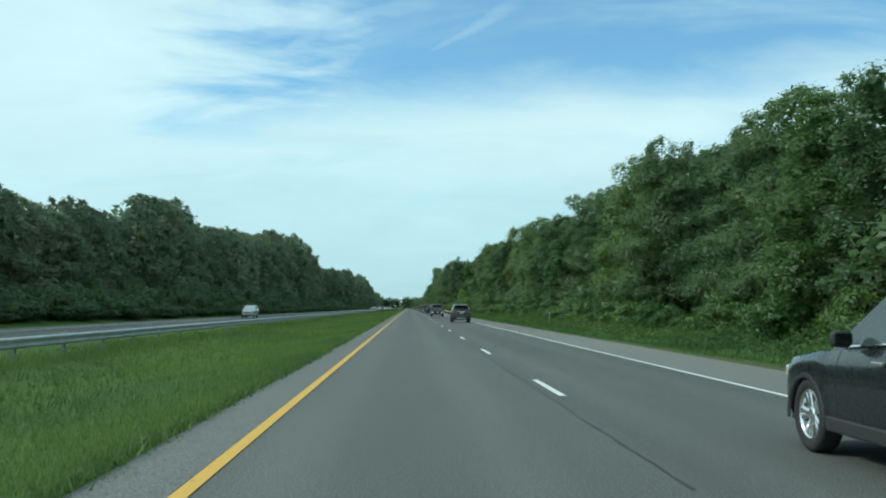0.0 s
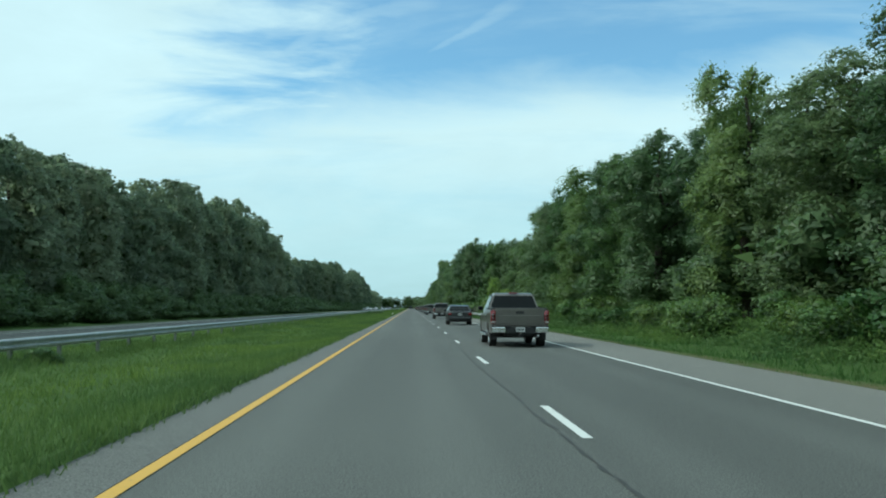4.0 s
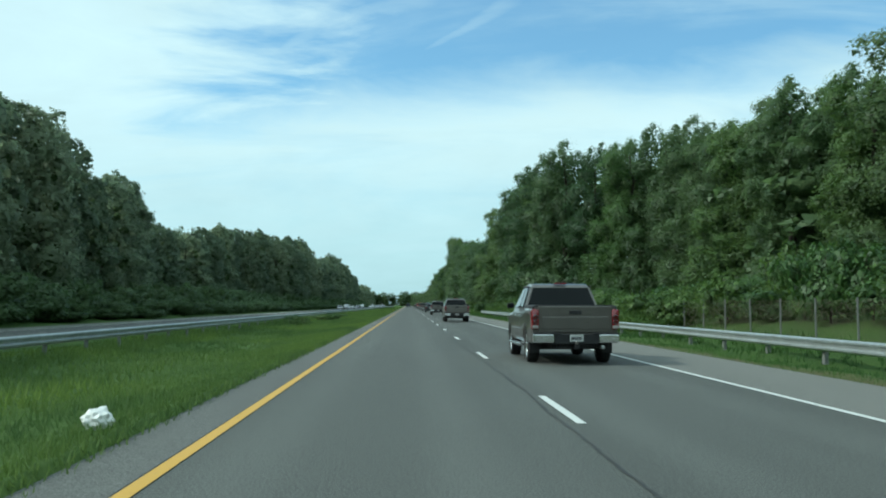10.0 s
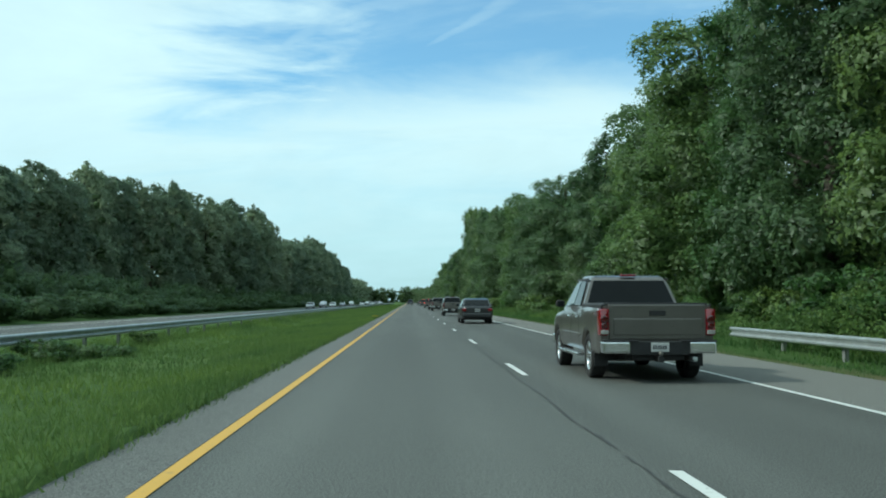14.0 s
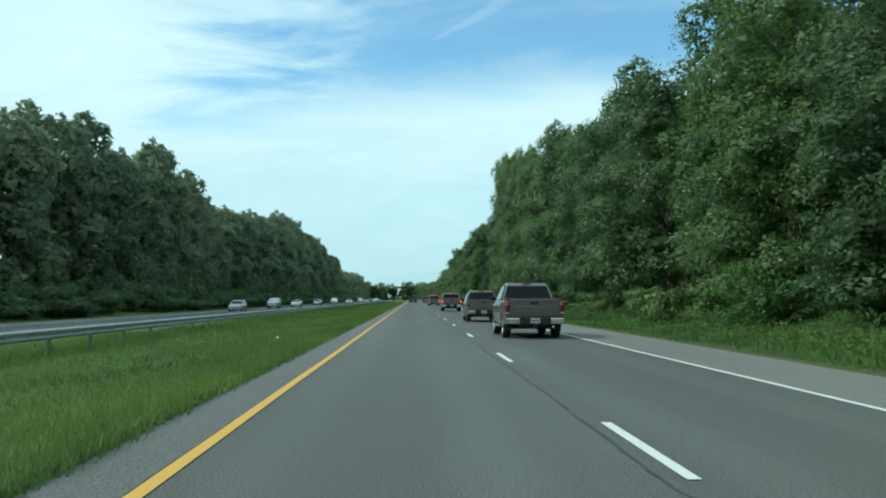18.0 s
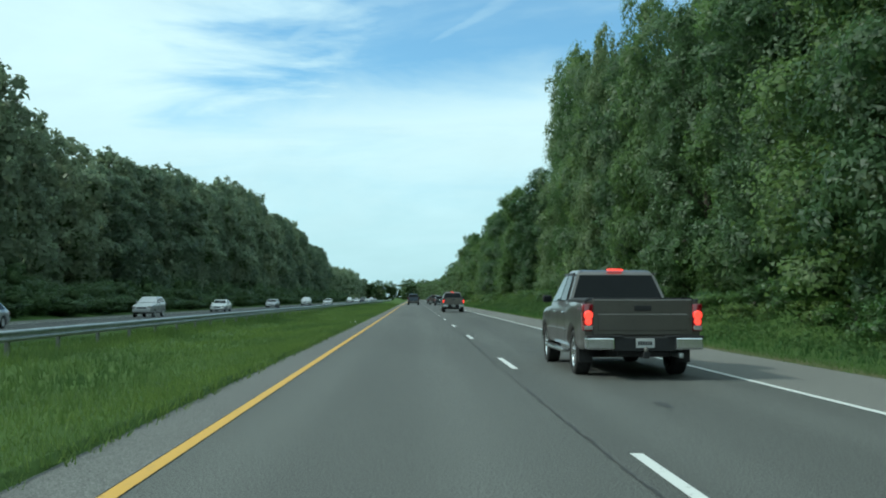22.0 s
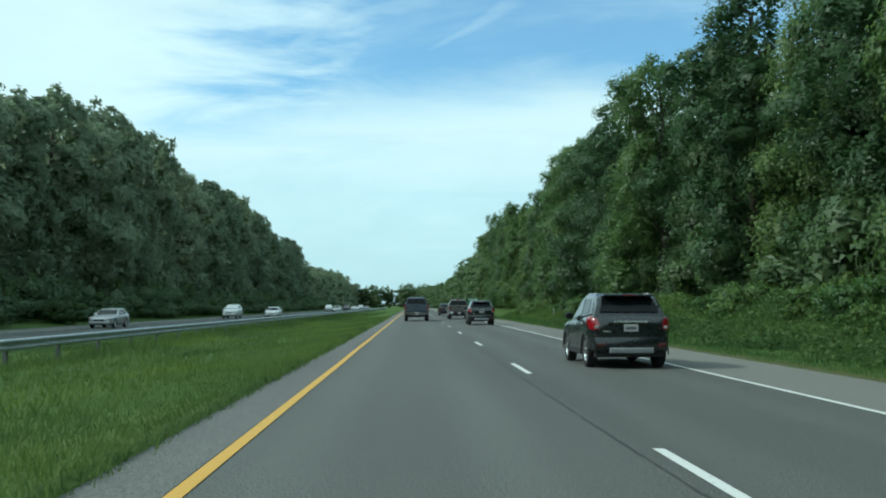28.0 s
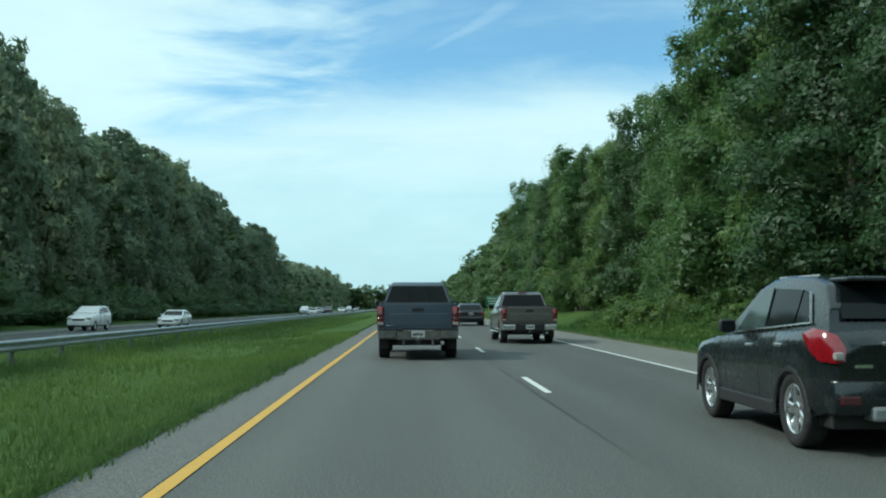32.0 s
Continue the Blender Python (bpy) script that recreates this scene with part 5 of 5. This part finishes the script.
def crossover(m, mat, label):
    """Small five-door crossover; origin under the rear axle."""
    top = empty("crossover_car", m)
    tagged(top, label, "car")
    wb, hw = 2.52, 0.87
    lower_body("body", top, mat, ((-0.74, -0.66, -0.4, 0.2, 1.5, 2.05, 2.3, 2.95, 3.25, 3.38), (0.98, 1.10, 1.12, 1.10, 1.03, 1.0, 0.99, 0.90, 0.80, 0.66)), ((-0.74, -0.62, -0.46, 2.96, 3.16, 3.38), (hw - 0.14, hw - 0.05, hw, hw, hw - 0.07, hw - 0.30)), (0, wb), (0.395, 0.31), 0.33, -0.74, 3.38, 84)
    cab = Cabin([(-0.655, 1.05), (-0.52, 1.33), (-0.34, 1.54), (-0.05, 1.60), (0.55, 1.64), (1.0, 1.61), (1.32, 1.52), (2.15, 0.98)], 1.0, hw - 0.075, 1.64, hw - 0.25)
    cab.build(top, mat, 0.05)
    cab.side("side_window", [(-0.22, 1.19), (0.10, 1.165), (0.06, 1.47), (-0.06, 1.45)], top, M_glass, 0.008, "tinted rear quarter window")
    cab.side("side_window", [(0.14, 1.16), (0.80, 1.115), (0.78, 1.51), (0.10, 1.485)], top, M_glass)
    cab.side("side_window", [(0.87, 1.11), (1.66, 1.055), (1.30, 1.40), (1.10, 1.49), (0.86, 1.515)], top, M_clearglass)
    cab.side("window_trim", [(-0.26, 1.168), (1.86, 1.024), (1.86, 1.040), (-0.26, 1.184)], top, M_chrome, 0.014, "bright chrome window trim")
    cab.side("window_trim", [(-0.250, 1.18), (-0.240, 1.18), (-0.074, 1.462), (-0.084, 1.462)], top, M_chrome, 0.012)
    cab.cross("rear_window", (-0.595, 1.215), (-0.375, 1.505), top, M_glass, 0.10, 0.012, "dark tinted rear window")
    cab.cross("windscreen", (2.02, 1.06), (1.38, 1.475), top, M_glass, 0.07, 0.012)
    spoiler = box_part("spoiler", -0.56, 0.56, -0.56, -0.18, 1.555, 1.60, mat, top, "", 0.02)
    box_part("brake_lamp", -0.14, 0.14, -0.57, -0.555, 1.565, 1.59, M_red, spoiler, "", 0)
    for s in (-1, 1):
        a, b = sorted((s * 0.56, s * 0.595))
        box_part("roof_rail", a, b, -0.02, 0.95, 1.60, 1.636, M_skid, top, "satin grey roof rail", 0.014)
    # hatch details
    box_part("hatch_trim", -0.36, 0.36, -0.772, -0.73, 0.985, 1.02, M_chrome, top, "chrome hatch bar", 0.006)
    number_plate(top, 0, -0.752, 0.80)
    box_part("badge", -0.60, -0.44, -0.748, -0.735, 0.79, 0.82, M_chrome, top, "small chrome badge", 0)
    for s in (-1, 1):
        bm = bmesh.new()
        for p in ((hw + 0.012, -0.30, 1.085), (hw + 0.030, -0.42, 0.99), (hw + 0.026, -0.46, 1.08), (hw - 0.035, -0.46, 1.135), (hw + 0.020, -0.54, 0.90), (hw - 0.008, -0.62, 0.845), (hw - 0.012, -0.62, 1.04), (hw - 0.065, -0.64, 1.115),
                  (hw - 0.095, -0.745, 0.83), (hw - 0.10, -0.745, 0.98), (hw - 0.15, -0.70, 1.07), (hw - 0.17, -0.775, 0.84), (hw - 0.19, -0.765, 0.96), (hw - 0.2, -0.45, 0.98)):
            bm.verts.new((s * p[0], p[1], p[2]))
        bmesh.ops.convex_hull(bm, input=bm.verts)
        bmesh.ops.recalc_face_normals(bm, faces=bm.faces)
        lamp = smooth_part(part("tail_lamp", bm, M_red, top, "red wrap-round tail lamp"))
        a, b = sorted((s * (hw - 0.165), s * (hw - 0.085)))
        box_part("reversing_lens", a, b, -0.785, -0.70, 0.86, 0.93, M_clear, lamp, "", 0.015)
        a, b = sorted((s * (hw - 0.30), s * (hw - 0.12)))
        box_part("reflector", a, b, -0.80, -0.70, 0.47, 0.55, M_reddark, top, "dark red reflector", 0.012)
    smooth_part(box_part("rear_bumper", -hw + 0.05, hw - 0.05, -0.79, -0.50, 0.36, 0.70, mat, top, "", 0.10))
    box_part("skid_plate", -0.48, 0.48, -0.815, -0.60, 0.33, 0.46, M_skid, top, "grey skid plate", 0.03)
    # dark cladding round the arches with a bright line on it
    for wy in (0, wb):
        for s in (-1, 1):
            bm = bmesh.new()
            rings = []
            for i in range(17):
                a = math.pi * (i / 16.0) * 1.06 - 0.03 * math.pi
                ca, sa = math.cos(a), math.sin(a)
                rings.append([bm.verts.new((s * (hw + dx), wy + ca * r, 0.33 + sa * r)) for dx, r in ((0.010, 0.375), (0.026, 0.39), (0.026, 0.425), (0.006, 0.44))])
            for p, q in zip(rings, rings[1:]):
                for i in range(3):
                    bm.faces.new((p[i], p[i + 1], q[i + 1], q[i]))
            bmesh.ops.recalc_face_normals(bm, faces=bm.faces)
            part("arch_moulding", bm, M_trim, top, "black plastic arch moulding")
        box_part("wheel_housing", -hw + 0.07, hw - 0.07, wy - 0.40, wy + 0.40, 0.36, 0.72, M_trim, top, "", 0.02)
    for s in (-1, 1):
        a, b = sorted((s * (hw - 0.04), s * (hw + 0.018)))
        box_part("sill", a, b, 0.44, wb - 0.44, 0.26, 0.40, M_trim, top, "black plastic sill", 0.02)
    box_part("floor_pan", -hw + 0.12, hw - 0.12, -0.6, 3.2, 0.24, 0.40, M_trim, top, "", 0.02)
    door_seams(top, ((0.2, 1.5, 2.05), (1.10, 1.03, 1.0)), hw, (0.46, 0.84, 1.86), 0.33)
    handles(top, hw, ((0.26, 0.94), (1.06, 0.91)), M_chrome)
    mirrors(top, hw - 0.02, 1.58, 1.03, M_trim)
    for s in (-1, 1):
        a, b = sorted((s * 0.44, s * 0.76))
        box_part("headlamp", a, b, 3.10, 3.34, 0.66, 0.80, M_clear, top, "", 0.03)
    box_part("grille", -0.42, 0.42, 3.30, 3.41, 0.50, 0.74, M_chrome, top, "", 0.02)
    add_wheels(top, hw - 0.115, (0, wb), 0.36, 0.215, 5, M_chrome)
    return top


def saloon(m, mat, label, suv=False):
    """Four-door car of the traffic; origin under the rear axle."""
    top = empty("sport_utility_car" if suv else "saloon_car", m)
    tagged(top, label, "car")
    wb, hw = 2.72, 0.90
    up = 0.22 if suv else 0.0
    sill = 0.30 + up * 0.4
    lower_body("body", top, mat, ((-0.98, -0.9, 0.0, 2.0, 2.25, 3.3, 3.62), (0.86 + up, 0.98 + up, 0.98 + up, 0.93 + up, 0.92 + up, 0.80 + up, 0.62 + up)), ((-0.98, -0.7, 2.9, 3.4, 3.62), (hw - 0.16, hw - 0.02, hw, hw - 0.08, hw - 0.32)), (0, wb), (0.40, 0.31), sill, -0.98, 3.62, 64)
    z = 0.92 + up
    if suv:
        out = [(-0.90, z), (-0.62, z + 0.52), (-0.3, z + 0.60), (1.0, z + 0.60), (1.3, z + 0.52), (2.15, z)]
        rear = ((-0.84, z + 0.10), (-0.665, z + 0.44))
        w_rear = [(-0.45, z + 0.12), (0.62, z + 0.10), (0.62, z + 0.47), (-0.40, z + 0.47)]
    else:
        out = [(-0.72, z + 0.02), (-0.12, z + 0.44), (0.2, z + 0.50), (0.95, z + 0.50), (1.25, z + 0.43), (2.15, z)]
        rear = ((-0.62, z + 0.09), (-0.19, z + 0.39))
        w_rear = [(-0.30, z + 0.10), (0.62, z + 0.09), (0.62, z + 0.40), (0.0, z + 0.40)]
    cab = Cabin(out, z, hw - 0.06, z + 0.6, hw - 0.27)
    cab.build(top, mat, 0.05)
    cab.side("side_window", w_rear, top, M_glass)
    cab.side("side_window", [(0.69, z + 0.09), (1.75, z + 0.06), (1.22, z + 0.39), (0.69, z + 0.40)], top, M_glass)
    cab.cross("rear_window", *rear, top, M_glass, 0.09, 0.012)
    cab.cross("windscreen", (2.0, z + 0.08), (1.33, z + 0.40), top, M_glass, 0.07, 0.012)
    for s in (-1, 1):
        a, b = sorted((s * (hw - 0.30), s * (hw - 0.06)))
        box_part("tail_lamp", a, b, -1.0, -0.80, 0.70 + up, 0.86 + up, M_red, top, "red tail lamp", 0.03)
        a, b = sorted((s * 0.46, s * 0.80))
        box_part("headlamp", a, b, 3.34, 3.60, 0.58 + up, 0.72 + up, M_clear, top, "", 0.03)
    box_part("rear_bumper", -hw + 0.08, hw - 0.08, -1.06, -0.8, 0.34 + up * 0.5, 0.60 + up, mat, top, "", 0.07)
    box_part("front_bumper", -hw + 0.14, hw - 0.14, 3.42, 3.70, 0.28 + up * 0.5, 0.52 + up, mat, top, "", 0.07)
    box_part("grille", -0.40, 0.40, 3.56, 3.69, 0.50 + up, 0.64 + up, M_trim, top, "", 0.02)
    number_plate(top, 0, -1.0, 0.68 + up)
    box_part("floor_pan", -hw + 0.12, hw - 0.12, -0.8, 3.4, 0.22 + up * 0.4, 0.42 + up, M_trim, top, "", 0.02)
    for wy in (0, wb):
        box_part("wheel_housing", -hw + 0.07, hw - 0.07, wy - 0.38, wy + 0.38, 0.34, 0.70, M_trim, top, "", 0.02)
    door_seams(top, ((0.0, 2.0), (0.98 + up, 0.93 + up)), hw, (0.66, 1.72), sill)
    handles(top, hw, ((0.10, z - 0.10), (0.86, z - 0.11)), mat)
    mirrors(top, hw - 0.03, 1.62, z + 0.03, mat)
    add_wheels(top, hw - 0.12, (0, wb), 0.33 + up * 0.15, 0.21, 5, M_alloy)
    return top


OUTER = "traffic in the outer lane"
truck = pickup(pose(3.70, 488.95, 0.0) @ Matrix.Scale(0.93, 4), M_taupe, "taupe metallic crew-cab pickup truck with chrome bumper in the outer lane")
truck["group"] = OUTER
# one truck repeated along the lane, copies placed to fit the camera's view
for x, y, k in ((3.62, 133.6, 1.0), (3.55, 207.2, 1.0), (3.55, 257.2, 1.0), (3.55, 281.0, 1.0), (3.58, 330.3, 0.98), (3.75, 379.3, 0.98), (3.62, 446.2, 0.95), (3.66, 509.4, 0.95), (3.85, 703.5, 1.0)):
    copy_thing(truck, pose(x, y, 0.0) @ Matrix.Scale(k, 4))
# the same truck again while braking, twice, set to fit the camera's view
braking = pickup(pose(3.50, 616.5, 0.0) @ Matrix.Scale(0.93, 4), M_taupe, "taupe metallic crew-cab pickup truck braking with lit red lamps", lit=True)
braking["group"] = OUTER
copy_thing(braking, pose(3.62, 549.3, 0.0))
small_car = crossover(pose(4.08, 679.1, 0.0) @ Matrix.Scale(0.935, 4), M_charcoal, "dark charcoal small crossover car with chrome trim in the outer lane")
small_car["group"] = OUTER
# repeats of this one crossover, placed where the camera's view needs it
for x, y in ((4.02, 6.5), (4.06, 81.1), (4.04, 637.7)):
    copy_thing(small_car, pose(x, y, 0.0) @ Matrix.Scale(0.98, 4))
pickup(pose(0.08, 694.3, 0.0), M_blue, "faded blue older pickup truck in the inner lane", old=True)
saloon_ahead = saloon(pose(3.78, 733.0, 0.0), M_blackpaint, "black saloon car in the outer lane ahead")
saloon_ahead["group"] = OUTER
# the one saloon repeated further back, positions fitted to the camera's view
for y in (172.0, 418.0):
    copy_thing(saloon_ahead, pose(3.7, y, 0.0))
# oncoming traffic, facing -y
ONCOMING = (
    (-22.8, 139, "suv", M_silver, "silver sport utility car on the oncoming carriageway"),
    (-22.8, 586, "car", M_silver, "silver saloon car on the oncoming carriageway"),
    (-22.8, 619, "suv", M_silver, "silver sport utility car on the oncoming carriageway"),
    (-22.8, 650, "car", M_whitepaint, "white saloon car on the oncoming carriageway"),
    (-22.8, 692, "car", M_silver, "silver saloon car on the oncoming carriageway"),
    (-22.8, 741, "suv", M_whitepaint, "white sport utility car on the oncoming carriageway"),
    (-19.0, 750, "car", M_whitepaint, "white saloon car on the oncoming carriageway"),
    (-19.0, 860, "car", M_whitepaint, "white saloon car on the oncoming carriageway"),
    (-22.8, 880, "suv", M_whitepaint, "white sport utility car on the oncoming carriageway"),
    (-19.0, 895, "suv", M_blackpaint, "dark sport utility car on the oncoming carriageway"),
    (-22.8, 915, "car", M_silver, "silver saloon car on the oncoming carriageway"),
    (-19.0, 940, "car", M_whitepaint, "white saloon car on the oncoming carriageway"),
    (-19.0, 970, "suv", M_silver, "grey sport utility car on the oncoming carriageway"),
    (-22.8, 990, "car", M_whitepaint, "white saloon car on the oncoming carriageway"),
    (-19.0, 1010, "car", M_silver, "silver saloon car on the oncoming carriageway"))
patterns = {}
for x, y, kind, mat, label in ONCOMING:
    key = (kind, mat.name)
    m = pose(x, y, -0.42, 0, 0, 180)
    if key in patterns:
        c = copy_thing(patterns[key], m)
    else:
        c = patterns[key] = saloon(m, mat, label, suv=kind == "suv")
    tagged(c, label, "car", "oncoming traffic")


# ---------------------------------------------------------------- roadside furniture
M_signgreen = plain("green_sign_sheeting", (0.012, 0.16, 0.085), 0.4, 0, 0.08, 4.0)
M_signwhite = plain("white_sign_sheeting", (0.72, 0.73, 0.71), 0.4, 0, 0.05, 6.0)
M_bag = plain("crumpled_white_plastic", (0.72, 0.72, 0.70), 0.45, 0, 0.15, 9.0)


def rod(bm, a, b, r, n=8):
    vs, qs = [], []
    limb(vs, qs, a, b, r, r, n)
    bv = [bm.verts.new(p) for p in vs]
    for q in qs:
        bm.faces.new([bv[i] for i in q])
    bm.faces.new(bv[:n][::-1])
    bm.faces.new(bv[n:])


def chain_link_fence(x, y0, y1, h):
    top = empty("chain_link_fence", pose(x, y0, ground_height(x) - 0.05))
    tagged(top, "rusty chain-link fence on steel posts before the bushes", "fence")
    n = int((y1 - y0) / 3.0)
    for i in range(n + 1):
        bm = bmesh.new()
        tall = h + (0.25 if i in (6, 8) else 0.0)
        rod(bm, (0, i * 3.0, -0.3), (0.02 * math.sin(i * 2.1), i * 3.0, tall), 0.035 if i not in (6, 8) else 0.05)
        part("post", bm, M_fence, top)
    bm = bmesh.new()
    rod(bm, (0, 18.0, h - 0.08), (0, 24.0, h - 0.02), 0.025)
    part("gate_rail", bm, M_fence, top)
    bm = bmesh.new()
    step, length = 0.16, n * 3.0
    k = int((length + h) / step)
    for i in range(k):
        for lean in (1, -1):
            ya = i * step - (h if lean > 0 else 0)
            za, zb, yb = 0.04, h - 0.06, ya + h * lean + (0 if lean > 0 else 0)
            if lean < 0:
                ya, yb = i * step, i * step - h
            p, q = Vector((0.01 * lean, ya, za)), Vector((0.01 * lean, yb, zb))
            for e, lo in ((0, True), (length, False)):
                for s in (p, q):
                    o = q if s is p else p
                    if (lo and s.y < e) or (not lo and s.y > e):
                        t = (e - s.y) / (o.y - s.y) if o.y != s.y else 0
                        s.z = s.z + (o.z - s.z) * max(0, min(1, t))
                        s.y = e
            if abs(p.y - q.y) < 0.05:
                continue
            w = Vector((0, 0.0, 0.0035))
            bm.faces.new([bm.verts.new(v) for v in (p - w, q - w, q + w, p + w)])
    part("wire_net", bm, M_postwood, top, "rusty wire netting")
    return top


chain_link_fence(13.4, 246.0, 306.0, 1.45)


def marker_post(x, y, h, mat, label):
    top = empty("marker_post", pose(x, y, ground_height(x) - 0.05, 2, 3, 0))
    tagged(top, label, "marker post")
    bm = bmesh.new()
    box(bm, -0.024, 0.024, -0.018, 0.018, -0.2, h, 0.006)
    part("stake", bm, mat, top)
    bm = bmesh.new()
    box(bm, -0.022, 0.022, -0.026, -0.017, h - 0.16, h - 0.04, 0.002)
    part("reflector", bm, M_signwhite, top)


marker_post(11.25, 79.5, 1.15, M_steel, "slim pale marker post on the verge")
marker_post(11.4, 587.4, 1.1, M_postwood, "slim brown marker post on the verge")
marker_post(11.1, 607.0, 1.15, M_steel, "slim weathered grey marker post on the verge")
marker_post(11.6, 664.0 + 35, 1.2, M_steel, "slim pale marker post on the verge")


def road_sign(x, y, w, h, z):
    top = empty("road_sign", pose(x, y, ground_height(x)))
    tagged(top, "green highway guide sign with white lines on two posts", "road sign")
    for s in (-1, 1):
        bm = bmesh.new()
        box(bm, s * w * 0.3 - 0.05, s * w * 0.3 + 0.05, 0.02, 0.12, -0.3, z + h - 0.1, 0.01)
        part("post", bm, M_steel, top)
    bm = bmesh.new()
    box(bm, -w / 2, w / 2, -0.02, 0.015, z, z + h, 0.01)
    panel = part("panel", bm, M_signgreen, top)
    for k, (a, b, zz) in enumerate(((-0.42, 0.42, 0.70), (-0.36, 0.30, 0.42), (-0.30, 0.36, 0.16))):
        bm = bmesh.new()
        box(bm, a * w, b * w, -0.026, -0.019, z + zz * h, z + (zz + 0.12) * h)
        part("bar", bm, M_signwhite, panel)
    bm = bmesh.new()
    for q in ((-w / 2 + 0.03, w / 2 - 0.03, z + 0.03, z + 0.06), (-w / 2 + 0.03, w / 2 - 0.03, z + h - 0.06, z + h - 0.03)):
        box(bm, q[0], q[1], -0.025, -0.018, q[2], q[3])
    part("border", bm, M_signwhite, panel)


road_sign(11.6, 806.0, 2.1, 1.3, 1.5)


def bag(x, y, size, label, seed):
    bm = bmesh.new()
    bmesh.ops.create_icosphere(bm, subdivisions=3, radius=size)
    for v in bm.verts:
        d = v.co.normalized()
        k = 1 + 0.35 * noise.noise(d * 2.3 + Vector((seed, 0, 0))) + 0.15 * noise.noise(d * 6.0 + Vector((0, seed, 0)))
        v.co = Vector((d.x * size * k, d.y * size * k * 0.8, max(-size * 0.55, d.z * size * k * 0.85)))
    me = bpy.data.meshes.new("plastic_bag")
    bm.to_mesh(me)
    bm.free()
    me.materials.append(M_bag)
    o = new("plastic_bag", me)
    o.location = (x, y, ground_height(x) + size * 0.5)
    return tagged(o, label, "litter")


bag(-2.97, 269.5, 0.15, "crumpled white plastic bag lying in the grass", 1.0)
bag(-4.85, 492.8, 0.07, "small scrap of white litter in the grass", 4.0)
bag(9.0, 597.0, 0.07, "small scrap of white litter on the verge", 6.0)
bag(-2.64, 579.0, 0.05, "small scrap of white litter in the grass", 8.0)
bag(-2.86, 579.4, 0.04, "small scrap of white litter in the grass", 9.0)

M_young = leaf_material("young_leaves", (0.075, 0.140, 0.020), (0.115, 0.205, 0.030), (0.165, 0.265, 0.050), 0.45)
sapling = make_tree("tree", "tall", 6.4, 5000, 0.15, 61, M_young, "young bright green sapling before the wood", "tree", 0.5, 0.5)
sapling.matrix_basis = pose(14.0, 259.5, ground_height(14.0) - 0.1) @ Matrix.Diagonal((0.42, 0.42, 0.84, 1))
for x, y, k in ((15.2, 255.0, 0.62), (13.8, 497.5, 0.45)):
    copy_thing(sapling, pose(x, y, ground_height(x) - 0.1, 0, 0, 70) @ Matrix.Diagonal((0.9, 0.9, k / 1.0, 1)))


# ---------------------------------------------------------------- wild flowers on the edge of the median
M_petal = plain("yellow_petals", (0.52, 0.36, 0.02), 0.7, 0, 0.25, 30.0, 0.2)


def flower_clump(x, y, w, h, seed):
    rg = np.random.default_rng(seed)
    top = empty("flower_clump", pose(x, y, ground_height(x)))
    tagged(top, "low clump of yellow wild flowers at the edge of the grass", "flowers")
    for name, count, mat, lo, hi, size in (("leaves", 1800, M_bush, 0.0, 0.85, 0.035), ("blossoms", 1300, M_petal, 0.7, 1.08, 0.011)):
        a, r = rg.uniform(0, 2 * np.pi, count), np.sqrt(rg.uniform(0, 1, count))
        dome = h * np.sqrt(np.maximum(0.05, 1 - r ** 2)) * rg.uniform(lo, hi, count)
        p = np.stack([np.cos(a) * r * w, np.sin(a) * r * w * 1.3, dome], 1)
        t = rg.normal(size=(count, 3))
        t /= np.linalg.norm(t, axis=1)[:, None]
        b = np.cross(t, rg.normal(size=(count, 3)))
        b /= np.linalg.norm(b, axis=1)[:, None]
        v = np.stack([p - t * size - b * size * 0.5, p + b * size * 0.6 - t * size * 0.3, p + t * size, p - b * size * 0.6 + t * size * 0.2], 1).reshape(-1, 3)
        o = new(name, array_mesh(name, v, np.arange(count * 4).reshape(-1, 4), mat))
        o.parent = top


flower_clump(-2.62, 433.7, 0.30, 0.16, 3)
